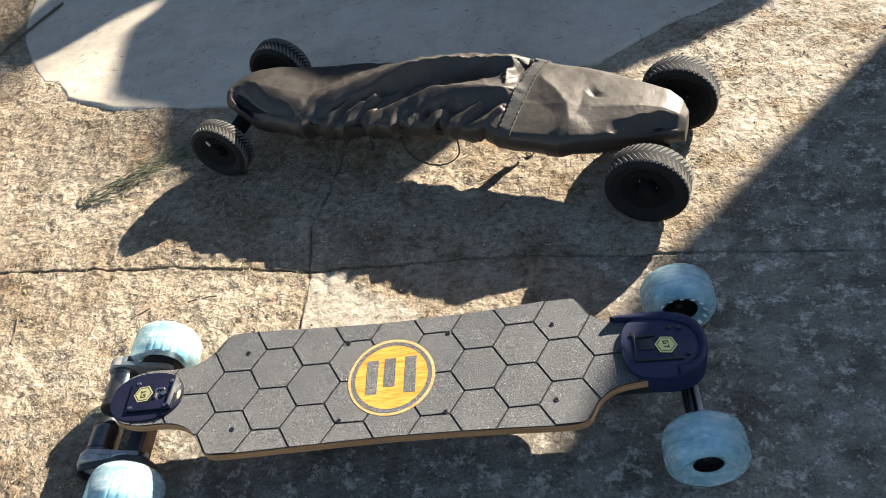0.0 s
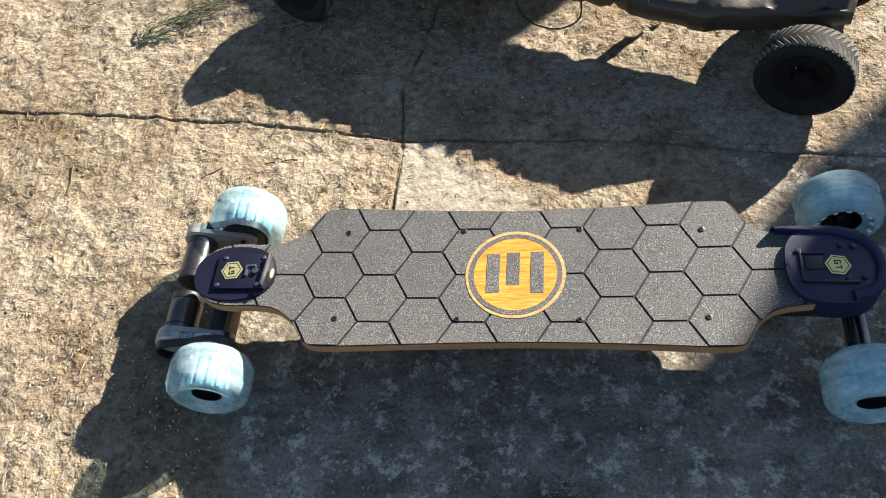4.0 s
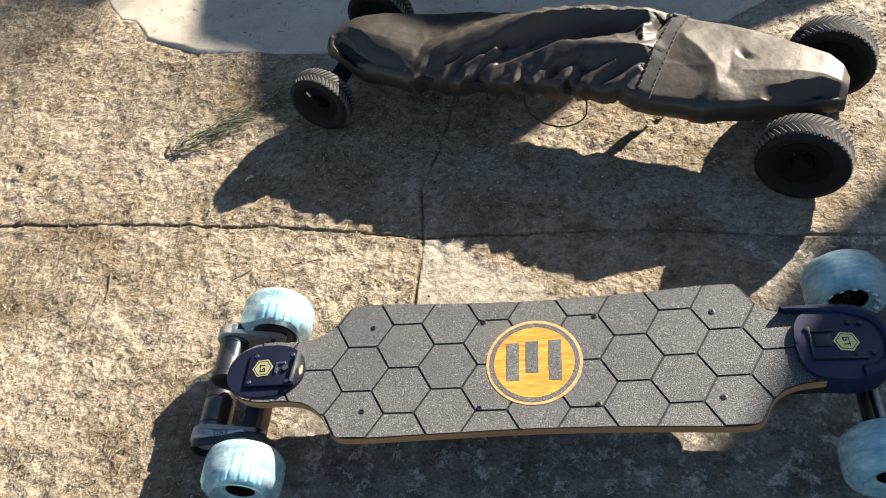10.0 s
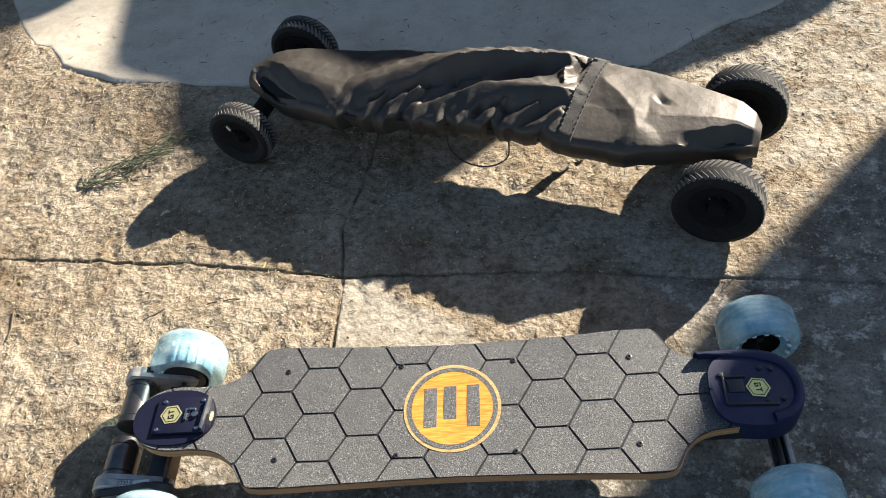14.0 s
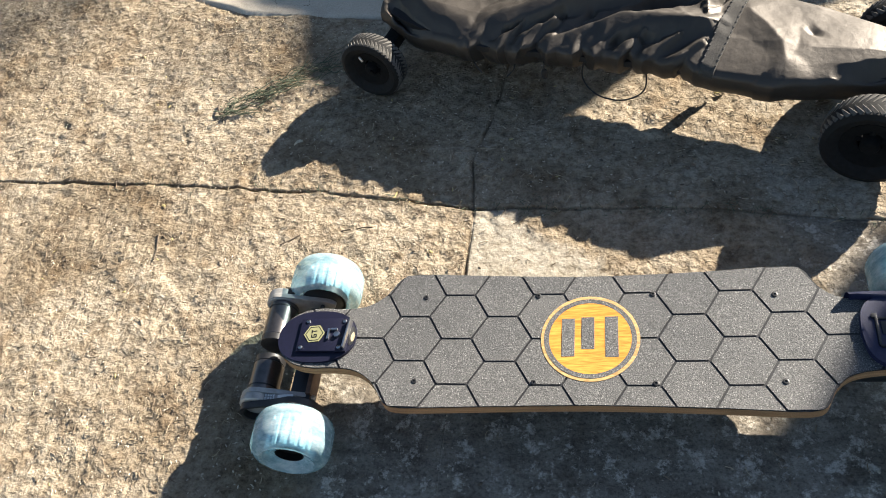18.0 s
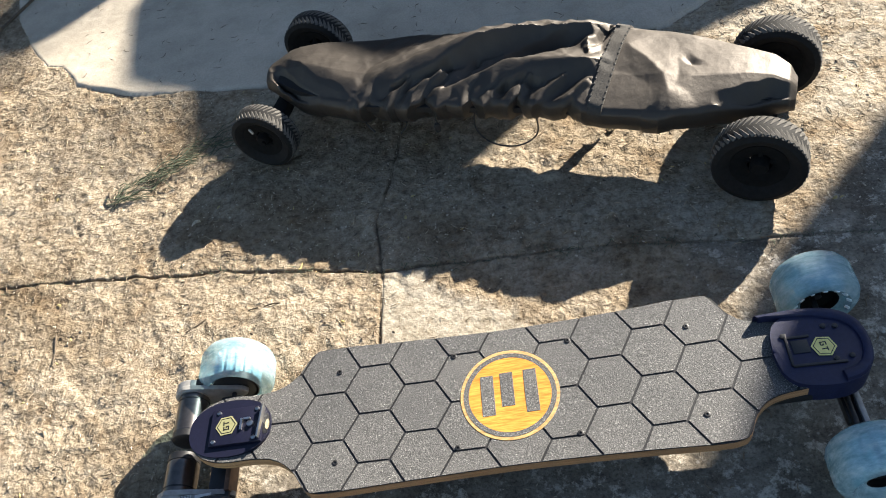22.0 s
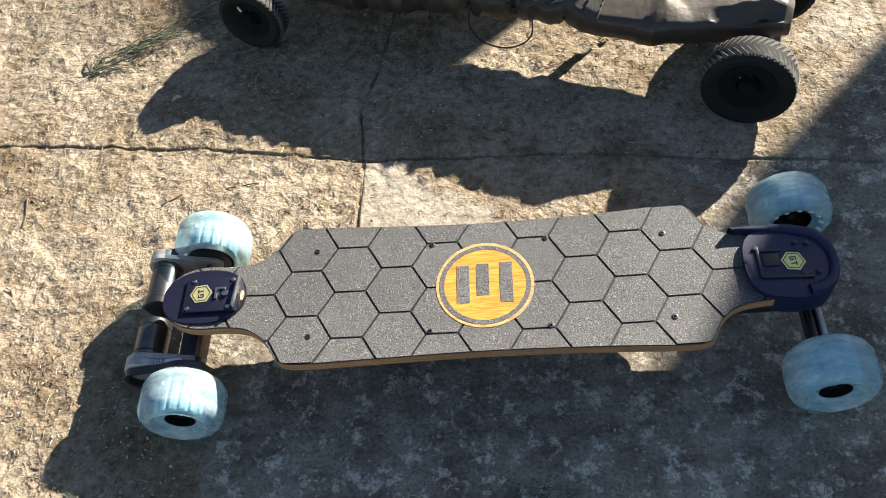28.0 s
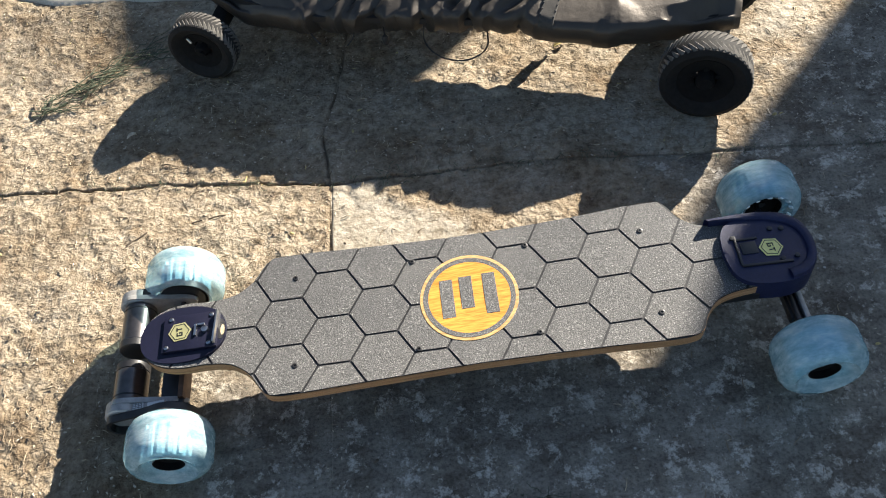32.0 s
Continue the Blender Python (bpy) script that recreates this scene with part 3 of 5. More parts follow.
# leaves over the added hedge's two faces, kept below its outline
leaf_rng = np.random.default_rng(71)
hl, ha = np.array([p[0] for p in hump]), np.array([p[1] for p in hump])
hv, hf = [], []
for k in range(9000):
    l = float(leaf_rng.uniform(-2.35, -0.12))
    j = int(np.argmin(np.abs(hl - l)))
    z = float(leaf_rng.uniform(0.0, 0.97)) * max(0.05, (3.6 - float(ha[max(0, j - 2):j + 3].max())) * TAN - 0.07)
    c = SUN_AZ * (3.6 - 0.02 if k % 2 else 4.1 + 0.02) + SIDE * l + Vector((0, 0, z))
    a1 = (SIDE * float(leaf_rng.normal(0, 1)) + Vector((0, 0, float(leaf_rng.normal(0, 1)))) + SUN_AZ * float(leaf_rng.normal(0, 0.5))).normalized()
    a2 = a1.cross(SUN_AZ + Vector(leaf_rng.normal(0, 0.4, 3))).normalized()
    ln, wd = float(leaf_rng.uniform(0.02, 0.035)), float(leaf_rng.uniform(0.008, 0.015))
    base = len(hv)
    hv += [tuple(c - a1 * ln), tuple(c + a2 * wd), tuple(c + a1 * ln), tuple(c - a2 * wd)]
    hf.append((base, base + 1, base + 2, base + 3))
leaves_me = bpy.data.meshes.new("leaves")
leaves_me.from_pydata(hv, [], hf)
leaves_me.materials.append(M_SHADE_LEAF)
shade_leaves = new("leaves", leaves_me)
shade_leaves.parent = hedge
tagged(shade_leaves, "small dark green leaves dressing the added shade screen", kind="stuff")

# an unseen tree added farther off, so that its outer leaves dapple the slab
tree_rng = np.random.default_rng(31)
FAR = 11.0
tree = thing("tree", "unseen leafy tree, added to dapple the slab with soft shade", "tree")
foot = SUN_AZ * FAR + SIDE * -3.4
part("trunk", tube(spline([tuple(foot + Vector((0, 0, -0.06))), tuple(foot + Vector((0.05, 0.1, 1.6))), tuple(foot + Vector((-0.1, 0.05, 3.4))), tuple(foot + SIDE * 0.3 + Vector((0, 0, 5.0)))], 4),
                   [0.16 - 0.009 * i for i in range(13)], 10), M_TWIG, tree, "grey-brown trunk")
leaf_v, leaf_f = [], []
for k in range(7):
    tip = foot + SIDE * float(tree_rng.uniform(0.7, 1.9)) + SUN_AZ * float(tree_rng.uniform(-0.8, 0.8)) + Vector((0, 0, float(tree_rng.uniform(4.7, 5.6))))
    start = foot + Vector((0, 0, 3.0 + 0.25 * k))
    part("limb", tube(spline([tuple(start), tuple(start.lerp(tip, 0.5) + Vector((0, 0, 0.25))), tuple(tip)], 4), [0.05 - 0.005 * i for i in range(9)], 6), M_TWIG, tree)
    clumps = [start.lerp(tip, float(tree_rng.uniform(0.5, 1.05))) + Vector(tree_rng.normal(0, 0.20, 3)) for q in range(6)]
    for j in range(260):
        c = clumps[j % 6] + Vector(tree_rng.normal(0, 0.10, 3))
        a1 = Vector(tree_rng.normal(0, 1, 3)).normalized()
        a2 = a1.orthogonal().normalized()
        ln, wd = float(tree_rng.uniform(0.04, 0.07)), float(tree_rng.uniform(0.015, 0.03))
        base = len(leaf_v)
        leaf_v += [tuple(c - a1 * ln), tuple(c + a2 * wd), tuple(c + a1 * ln), tuple(c - a2 * wd)]
        leaf_f.append((base, base + 1, base + 2, base + 3))
leaf_me = bpy.data.meshes.new("crown")
leaf_me.from_pydata(leaf_v, [], leaf_f)
leaf_me.materials.append(M_SHADE_LEAF)
crown = new("crown", leaf_me)
crown.parent = tree
tagged(crown, "loose crown of small green leaves", kind="stuff")


# ---- longboard ----
DECK_Z = 0.108
half_top = [(-0.476, 0.0), (-0.472, 0.019), (-0.459, 0.037), (-0.438, 0.049), (-0.412, 0.0535), (-0.378, 0.0525), (-0.345, 0.0575),
            (-0.319, 0.075), (-0.303, 0.099), (-0.294, 0.110), (-0.281, 0.1155), (-0.25, 0.1165), (-0.15, 0.1125), (0.0, 0.1085),
            (0.15, 0.1115), (0.25, 0.1165), (0.281, 0.1155), (0.296, 0.108), (0.309, 0.084), (0.327, 0.066), (0.352, 0.0575),
            (0.39, 0.054), (0.435, 0.050), (0.462, 0.035), (0.474, 0.017), (0.478, 0.0)]
upper = spline(half_top, 5)
OUTLINE = upper + [(x, -y) for x, y in upper[-2:0:-1]]


def sag(x, y):
    """The deck's surface: slightly cupped across, dipped between the trucks and rising to the right-hand nose."""
    return 0.25 * y * y + 0.010 * (abs(x) / 0.45) ** 2 - 0.003


def inset(outline, d):
    n = len(outline)
    out = []
    for i in range(n):
        a, b = Vector(outline[i - 1]), Vector(outline[(i + 1) % n])
        t = (b - a).normalized()
        out.append((outline[i][0] + t.y * d, outline[i][1] - t.x * d))
    return out


def clip(poly, centre, normal):
    """Keeps the part of a polygon on the inner side of a line."""
    out = []
    for i, p in enumerate(poly):
        q = poly[i - 1]
        dp = (p[0] - centre[0]) * normal[0] + (p[1] - centre[1]) * normal[1]
        dq = (q[0] - centre[0]) * normal[0] + (q[1] - centre[1]) * normal[1]
        if (dp <= 0) != (dq <= 0):
            f = dq / (dq - dp)
            out.append((q[0] + f * (p[0] - q[0]), q[1] + f * (p[1] - q[1])))
        if dp <= 0:
            out.append(p)
    return out


def drape(bm, lift):
    """Lays flat geometry on the deck's curve."""
    for v in bm.verts:
        v.co.z += DECK_Z + sag(v.co.x, v.co.y) + lift
    return bm


board = thing("electric_longboard", "electric longboard with hexagon grip tape and translucent wheels on concrete", "longboard")

# deck: strips across, so that it can bend
xs = sorted({round(x, 4) for x, y in upper})
half = np.interp(xs, [p[0] for p in upper], [p[1] for p in upper])
rows_top = [[(x, h * k / 6, 0.0) for k in range(-6, 7)] for x, h in zip(xs, np.maximum(half, 0.0015))]


def deck_body(z0, z1, shrink):
    top = [[(x, y * shrink, z1) for x, y, _ in r] for r in rows_top]
    low = [[(x, y * shrink, z0) for x, y, _ in r] for r in rows_top]
    loops = [t + l[::-1] for t, l in zip(top, low)]
    bm = grid_mesh(loops, False, True)
    for k in (0, -1):
        bm.faces.new([bm.verts.new(p) for p in loops[k]])
    bmesh.ops.remove_doubles(bm, verts=bm.verts, dist=1e-6)
    return drape(bm, 0)


part("deck", deck_body(-0.0165, -0.0016, 1.0), M_PLY, board, "bamboo deck with layered ply edges")
part("grip_backing", deck_body(-0.0014, -0.0004, 0.994), M_BLACK, board, "black backing seen in the grip tape's joints")

HEX = 0.0445
inner_outline = inset(OUTLINE, 0.0008)
NOSE_L, NOSE_R = -0.47, 0.40
for col in range(-8, 9):
    for row in range(-3, 4):
        cx, cy = col * 1.5 * HEX, (row + (0.5 if col % 2 else 0.0)) * math.sqrt(3) * HEX
        if col % 2 == 0:
            cy = row * math.sqrt(3) * HEX
        poly = inner_outline
        for k in range(6):
            a = radians(30 + 60 * k)
            nrm = (math.cos(a), math.sin(a))
            dist = HEX * math.sqrt(3) / 2 - 0.0016
            poly = clip(poly, (cx + nrm[0] * dist, cy + nrm[1] * dist), nrm)
            if len(poly) < 3:
                break
        if len(poly) < 3:
            continue
        poly = clip(poly, (NOSE_R, 0), (1, 0))
        clean = [p for i, p in enumerate(poly) if (Vector(p) - Vector(poly[i - 1])).length > 4e-4]
        if len(clean) < 3:
            continue
        area = 0.5 * abs(sum(clean[i - 1][0] * p[1] - p[0] * clean[i - 1][1] for i, p in enumerate(clean)))
        if area < 2e-5:
            continue
        bm = bmesh.new()
        low = [bm.verts.new((x, y, 0)) for x, y in clean]
        top = [bm.verts.new((x, y, 0.0009)) for x, y in clean]
        mid = bm.verts.new((sum(p[0] for p in clean) / len(clean), sum(p[1] for p in clean) / len(clean), 0.0009))
        for i in range(len(clean)):
            bm.faces.new((low[i - 1], low[i], top[i], top[i - 1]))
            bm.faces.new((top[i - 1], top[i], mid))
        part("grip_tile", drape(bm, 0), M_GRIP, board, smooth=False)

# round inlay: rings, disc and three bars
inlay = part("inlay", drape(prism(oval(-0.0055, 0, 0.0700, 0.0715, 64), 0.0006, 0.0016), 0), M_RING, board, "round pale bamboo inlay with dark ring")
part("dark_ring", drape(ring_prism(oval(-0.0055, 0, 0.0655, 0.0665, 64), oval(-0.0055, 0, 0.0585, 0.0595, 64), 0.001, 0.0021), 0), M_GRIP, inlay, smooth=False)
part("wood_disc", drape(prism(oval(-0.0055, 0, 0.0583, 0.0593, 64), 0.001, 0.0020), 0), M_INLAY, inlay, "orange varnished bamboo disc")
for bx, y0, y1 in ((-0.0365, -0.031, 0.033), (-0.0085, -0.019, 0.035), (0.0250, -0.032, 0.036)):
    part("bar", drape(box(0.0185, y1 - y0, 0.001, (bx, (y0 + y1) / 2, 0.0021), 0, 0.0002, 1), 0), M_GRIP, inlay, "dark grip bar", smooth=False)

# deck bolts
for bx, by in ((-0.2535, 0.073), (-0.2545, -0.073), (-0.0815, 0.074), (-0.083, -0.073), (0.085, 0.074), (0.083, -0.074), (0.252, 0.068), (0.249, -0.072)):
    bolt = part("bolt", moved(solid([(0.0, 0.0), (0.0, 0.0042), (0.0014, 0.0042), (0.0018, 0.0034), (0.0018, 0.0018), (0.0004, 0.0015), (0.0004, 0)], 14, "z"),
                              pose(bx, by, DECK_Z + sag(bx, by) + 0.0006)), M_BLACK, board, "black countersunk bolt")


def sticker(cx, cy, z, turn, mark, parent, paint, label):
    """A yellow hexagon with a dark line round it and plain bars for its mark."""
    m = pose(cx, cy, z, 0, 0, turn)
    hexagon = lambda r: [(r * math.cos(radians(60 * k)), r * math.sin(radians(60 * k))) for k in range(6)]
    st = part("sticker", moved(prism(hexagon(0.0165), 0, 0.0006), m), paint, parent, label, smooth=False)
    part("sticker_line", moved(ring_prism(hexagon(0.0140), hexagon(0.0129), 0.0005, 0.0009), m), M_BLACK, st, smooth=False)
    w = 0.0014
    for sx, sy, px, py in ((w, 0.008, -0.0062, 0), (0.0055, w, -0.0042, 0.0035), (0.0055, w, -0.0042, -0.0035), (w, 0.0042, -0.0016, -0.0018), (0.0026, w, -0.0024, -0.0001),
                           (w, 0.008, 0.0042, 0), (0.0062, w, 0.0042, 0.0035)):
        part("sticker_bar", moved(box(sx, sy, 0.0005, (px, py, 0.0008)), m @ Matrix.Rotation(radians(mark), 4, "Z")), M_BLACK, st, smooth=False)
    return st


# left truck pad and base plate
ztop = DECK_Z + sag(-0.42, 0)
pad = part("truck_pad", prism(oval(-0.4135, 0, 0.0615, 0.0455, 56, 2.3), ztop - 0.001, ztop + 0.004, 0.0015), M_PAD, board, "dark navy oval truck pad")
plate = part("base_plate", box(0.078, 0.058, 0.006, (-0.402, 0.0, ztop + 0.006), 0, 0.0015), M_PAD, pad, "dark truck base plate")
for bx, by in ((-0.430, 0.023), (-0.434, -0.023), (-0.372, 0.023), (-0.374, -0.023)):
    part("bolt", moved(solid([(0, 0), (0, 0.0032), (0.0015, 0.0032), (0.002, 0.0022), (0.002, 0)], 12, "z"), pose(bx, by, ztop + 0.009)), M_STEEL, plate)
part("bracket", box(0.0028, 0.052, 0.016, (-0.3645, 0.0, ztop + 0.009), -4, 0.0006), M_STEEL, plate, "thin bright steel bracket")
part("catch", merge([box(0.010, 0.003, 0.003, (-0.386, 0.008, ztop + 0.0105)), box(0.003, 0.018, 0.003, (-0.394, 0.0, ztop + 0.0105)),
                     moved(solid([(0, 0), (0, 0.005), (0.004, 0.005), (0.005, 0)], 12, "z"), pose(-0.380, -0.001, ztop + 0.009))]), M_STEEL, plate)
# flat ovals paint the opening's shade and the bright ground below it
part("slot_shade", prism(oval(-0.3590, 0, 0.0062, 0.0165, 24), ztop + 0.004, ztop + 0.0044), M_BLACK, pad, "black oval laid on for the dark of an opening")
part("slot_glint", prism(oval(-0.3566, -0.002, 0.0030, 0.0085, 16), ztop + 0.0043, ztop + 0.0048), M_STRAW, pad, "pale oval laid on for the ground seen through the opening")
sticker(-0.4165, 0.001, ztop + 0.0092, 6, 90, plate, M_DULL, "dull gold hexagonal sticker")

# battery case under the deck, unseen; added to cut the sunlit spot's left edge
part("battery_case", prism(oval(0.005, 0, 0.292, 0.078, 56, 3.2), 0.055, DECK_Z - 0.0185), M_BLACK, board, "unseen flat black battery case, sized to trim the sunlit spot under the deck")

# right truck cover
# unseen block added to give the sunlit spot its lower edge
part("shade_block", box(0.108, 0.112, 0.016, (0.366, 0, DECK_Z - 0.0195), 0, 0.003), M_BLACK, board, "unseen black block, added under the deck to trim the sunlit spot")
zr = DECK_Z + sag(0.42, 0)
cover_shape = [(0.352, 0.0), (0.356, 0.030), (0.368, 0.048), (0.39, 0.056), (0.425, 0.058), (0.452, 0.050), (0.470, 0.030), (0.476, 0.0)]
up_c = spline(cover_shape, 6)
cov_out = up_c + [(x, -y) for x, y in up_c[-2:0:-1]]
nose = part("nose_cover", prism(cov_out, zr - 0.031, zr + 0.0075, 0.005), M_NAVY, board, "dark navy plastic nose cover")
rim_path = [(0.341, 0.060), (0.36, 0.061), (0.395, 0.0625), (0.428, 0.060), (0.453, 0.051), (0.471, 0.032), (0.477, 0.0), (0.470, -0.031), (0.452, -0.049), (0.430, -0.056)]
rp = spline(rim_path, 6)
rim_rows = []
for i, (x, y) in enumerate(rp):
    broad = 0.9 + 2.1 * min(1.0, max(0.0, (i - 4) / 16))
    rim_rows.append([(x + (0.42 - x) * f * broad * 0.075, y * (1 - f * broad * 0.095), zr + z) for f, z in ((0, -0.020), (0, 0.0075), (0.12, 0.0115), (0.30, 0.0128), (0.80, 0.0122), (0.93, 0.0108), (1.0, 0.006), (1.0, -0.004))])
part("rim", grid_mesh(rim_rows), M_NAVY, nose, "broad raised rounded rim")
plate_r = part("base_plate", merge([box(0.068, 0.0035, 0.004, (0.405, -0.0265, zr + 0.0085), -2, 0.0008), box(0.0035, 0.05, 0.004, (0.3715, 0.0, zr + 0.0085), -2, 0.0008),
                                    box(0.03, 0.0035, 0.003, (0.388, 0.018, zr + 0.0085), 0, 0.0008)]), M_BLACK, nose, "black ridges of the truck plate")
# thin black plate paints the shade of a square hollow
part("recess_shade", box(0.022, 0.020, 0.0012, (0.388, 0.003, zr + 0.0083), 0, 0.0003), M_BLACK, nose, "thin black plate painted in for the shade of a square hollow")
for bx, by in ((0.37, 0.022), (0.44, 0.028), (0.447, -0.02), (0.427, -0.022), (0.425, 0.03)):
    part("bolt", moved(solid([(0, 0), (0, 0.0036), (0.0022, 0.0036), (0.0026, 0.002), (0.0026, 0)], 12, "z"), pose(bx, by, zr + 0.008)), M_BLACK, nose)
sticker(0.417, -0.001, zr + 0.0084, -8, -80, nose, M_YELLOW, "pale yellow hexagonal sticker")

# the deck with all that is fixed on it sits a little higher on its trucks
LIFT = Matrix.Translation((0.09, -0.65, 1.145)) @ Matrix.Diagonal((0.99, 0.99, 0.99, 1)) @ Matrix.Translation((-0.09, 0.65, -1.145))
for fixed in board.children:
    fixed.matrix_local = LIFT

# wheels
WHEEL_R, WHEEL_W = 0.0595, 0.072


def street_wheel(name, x, y, side):
    """A barrel-shaped translucent wheel with a cored hub; side tells which way its outer face looks."""
    w, r = WHEEL_W / 2, WHEEL_R
    hole = 0.0275 if x > 0 and y > 0 else 0.0215
    prof = [(-w * 0.70, hole), (-w * 0.86, 0.0355), (-w * 0.99, 0.0415), (-w * 0.93, 0.0485), (-w * 0.78, 0.055), (-w * 0.52, 0.0592), (-w * 0.2, r),
            (w * 0.2, r), (w * 0.52, 0.0592), (w * 0.78, 0.055), (w * 0.93, 0.0485), (w * 0.99, 0.0415), (w * 0.86, 0.0355), (w * 0.70, hole)]
    at = pose(x, y, WHEEL_R)
    wh = part(name, moved(lathe(prof, 56), at), M_WHEEL, board, "milky translucent pale blue urethane wheel")
    core = part("core", moved(lathe([(-w * 0.66, hole + 0.001), (-w * 0.66, 0.033), (w * 0.66, 0.033), (w * 0.66, hole + 0.001)], 48), at), M_CORE, wh, "pale blue spoked plastic core inside the urethane")
    part("bore", moved(lathe([(-w * 0.69, hole + 0.001), (-w * 0.69, hole - 0.0015), (w * 0.69, hole - 0.0015), (w * 0.69, hole + 0.001)], 48), at), M_RIM, core, "dark wheel bore")
    for k in range(16):
        fin = box(0.0075, w * 1.36, 0.0060, (0, 0, 0), 0, 0.001, 1)
        moved(fin, at @ Matrix.Rotation(2 * math.pi * k / 16, 4, "Y") @ pose(0, 0, 0.0345))
        part("spoke", fin, M_SPOKE, core)
    # white dashes on the far right wheel paint the light on its spoke ends
    for k in range(14 if x > 0 and y > 0 else 0):
        dash = box(0.0060, 0.0026, 0.0075, (0, 0, 0), 0, 0.001, 1)
        moved(dash, at @ Matrix.Rotation(2 * math.pi * k / 14, 4, "Y") @ pose(0, -w * 0.945, 0.0382, 40))
        part("spoke_glint", dash, M_SPOKE_GLINT, core)
    part("hub", moved(lathe([(-w * 0.40, hole - 0.0016), (-w * 0.34, 0.006), (w * 0.34, 0.006), (w * 0.40, hole - 0.0016)], 32), at), M_RIM, wh, "black hub with bearing")
    part("axle_nut", moved(solid([(-w * 0.45, 0), (-w * 0.45, 0.0062), (w * 0.45, 0.0062), (w * 0.45, 0)], 6), at), M_BLACK, wh)
    return wh


AXL, AXR = -0.440, 0.447
for ax in (AXL, AXR):
    for sy in (1, -1):
        street_wheel("wheel", ax + (0.008 if ax > 0 and sy > 0 else 0.0), 0.1415 * sy if sy < 0 else 0.1355, sy)

# trucks
for ax, sgn in ((AXL, -1), (AXR, 1)):
    truck = part("truck", merge([box(0.034 if ax < 0 else 0.014, 0.17, 0.026 if ax < 0 else 0.016, (ax - (0 if ax < 0 else 0.010), 0, 0.058), 0, 0.004), box(0.05, 0.05, 0.035, (ax - sgn * 0.025, 0, 0.078), 0, 0.008)]), M_BLACK, board, "black cast truck hanger")
    part("axle", moved(solid([(-0.155, 0), (-0.155, 0.004), (0.155, 0.004), (0.155, 0)], 12), pose(ax, 0, 0.0605)), M_BLACK, truck)
for dx in (-0.011, 0.013):
    part("hanger_arm", box(0.0075, 0.075, 0.010, (AXR - 0.003 + dx * 0.55, -0.078, 0.066), 0, 0.002), M_ALU if dx > 0 else M_BLACK, board, "flat metal hanger arm")

# motors with mounts and belts
for sy, y_in, y_out in ((1, 0.030, 0.094), (-1, -0.018, -0.070)):
    ym, ln = (y_in + y_out) / 2, abs(y_out - y_in)
    motor = part("motor", moved(solid([(-ln / 2, 0), (-ln / 2, 0.0225), (-ln / 2 + 0.0015, 0.0238), (ln / 2 - 0.0015, 0.0238), (ln / 2, 0.0225), (ln / 2, 0)], 48),
                                pose(-0.506, ym, 0.060)), M_MOTOR, board, "glossy black cylindrical motor")
    part("motor_cap", moved(solid([(0, 0), (0, 0.0205), (0.0015, 0.0236), (0.012, 0.0238), (0.0125, 0.0232), (0.0125, 0)], 40), pose(-0.506, y_in + (-0.0115 if sy > 0 else -0.001), 0.060)), M_BLACK, motor, "black end bell")
    part("motor_ring", moved(lathe([(0, 0.0236), (0, 0.0244), (0.002, 0.0244), (0.002, 0.0236)], 40), pose(-0.506, y_out - (0.010 if sy > 0 else -0.008), 0.060)), M_BLACK, motor)
    XZ = Matrix(((1, 0, 0, 0), (0, 0, 1, 0), (0, 1, 0, 0), (0, 0, 0, 1)))
    cap_len = 0.021
    mount = part("motor_mount", moved(solid([(0, 0), (0, 0.0250), (0.0020, 0.0272), (cap_len - 0.002, 0.0272), (cap_len, 0.0250), (cap_len, 0)], 40), pose(-0.509, min(y_out, y_out + cap_len * sy), 0.061)), M_ALU, board, "grey aluminium motor mount")
    arm = spline([(-0.520, 0.086), (-0.490, 0.086), (-0.455, 0.077), (-0.430, 0.071), (-0.418, 0.060), (-0.430, 0.049), (-0.455, 0.045), (-0.490, 0.038), (-0.520, 0.036)], 5, True)
    y0 = y_out + 0.001 * sy
    part("mount_arm", moved(prism(arm, min(y0, y0 + 0.0075 * sy), max(y0, y0 + 0.0075 * sy), 0.001), XZ), M_ALU, mount, "slim tapered aluminium arm")
    ring = spline([(-0.532, 0.060), (-0.526, 0.077), (-0.505, 0.083), (-0.47, 0.090), (-0.440, 0.098), (-0.412, 0.085), (-0.402, 0.060), (-0.412, 0.036), (-0.440, 0.024), (-0.47, 0.031), (-0.505, 0.038), (-0.526, 0.044)], 5, True)
    inner = [(-0.475 + (x + 0.475) * 0.93, 0.06 + (z - 0.06) * 0.86) for x, z in ring]
    yb = y_out + (0.0095 if sy > 0 else 0.0215) * sy
    part("belt", moved(ring_prism(ring, inner, min(yb, yb + 0.011 * sy), max(yb, yb + 0.011 * sy)), XZ), M_BLACK, mount, "black toothed drive belt")
    part("pulley", moved(solid([(0, 0), (0, 0.0355), (0.010, 0.0355), (0.0115, 0.032), (0.0115, 0)], 40), pose(AXL, min(yb, yb + 0.0115 * sy), 0.0605)), M_BLACK, mount, "black drive pulley")
    if sy < 0:
        shelf = part("bracket", box(0.062, 0.0125, 0.010, (-0.474, -0.0845, 0.0755), 0, 0.002), M_ALU, mount, "flat bracket that carries the labels")
        tag = part("label", box(0.027, 0.0112, 0.0008, (-0.489, -0.0848, 0.0810), 3, 0.0002), M_WHITE, shelf, "white printed label", smooth=False)
        for k in range(4):
            part("print_bar", box(0.024, 0.0008, 0.0004, (-0.489, -0.0848 + 0.0026 * (k - 1.5), 0.0816), 3), M_BARS, shelf, smooth=False)
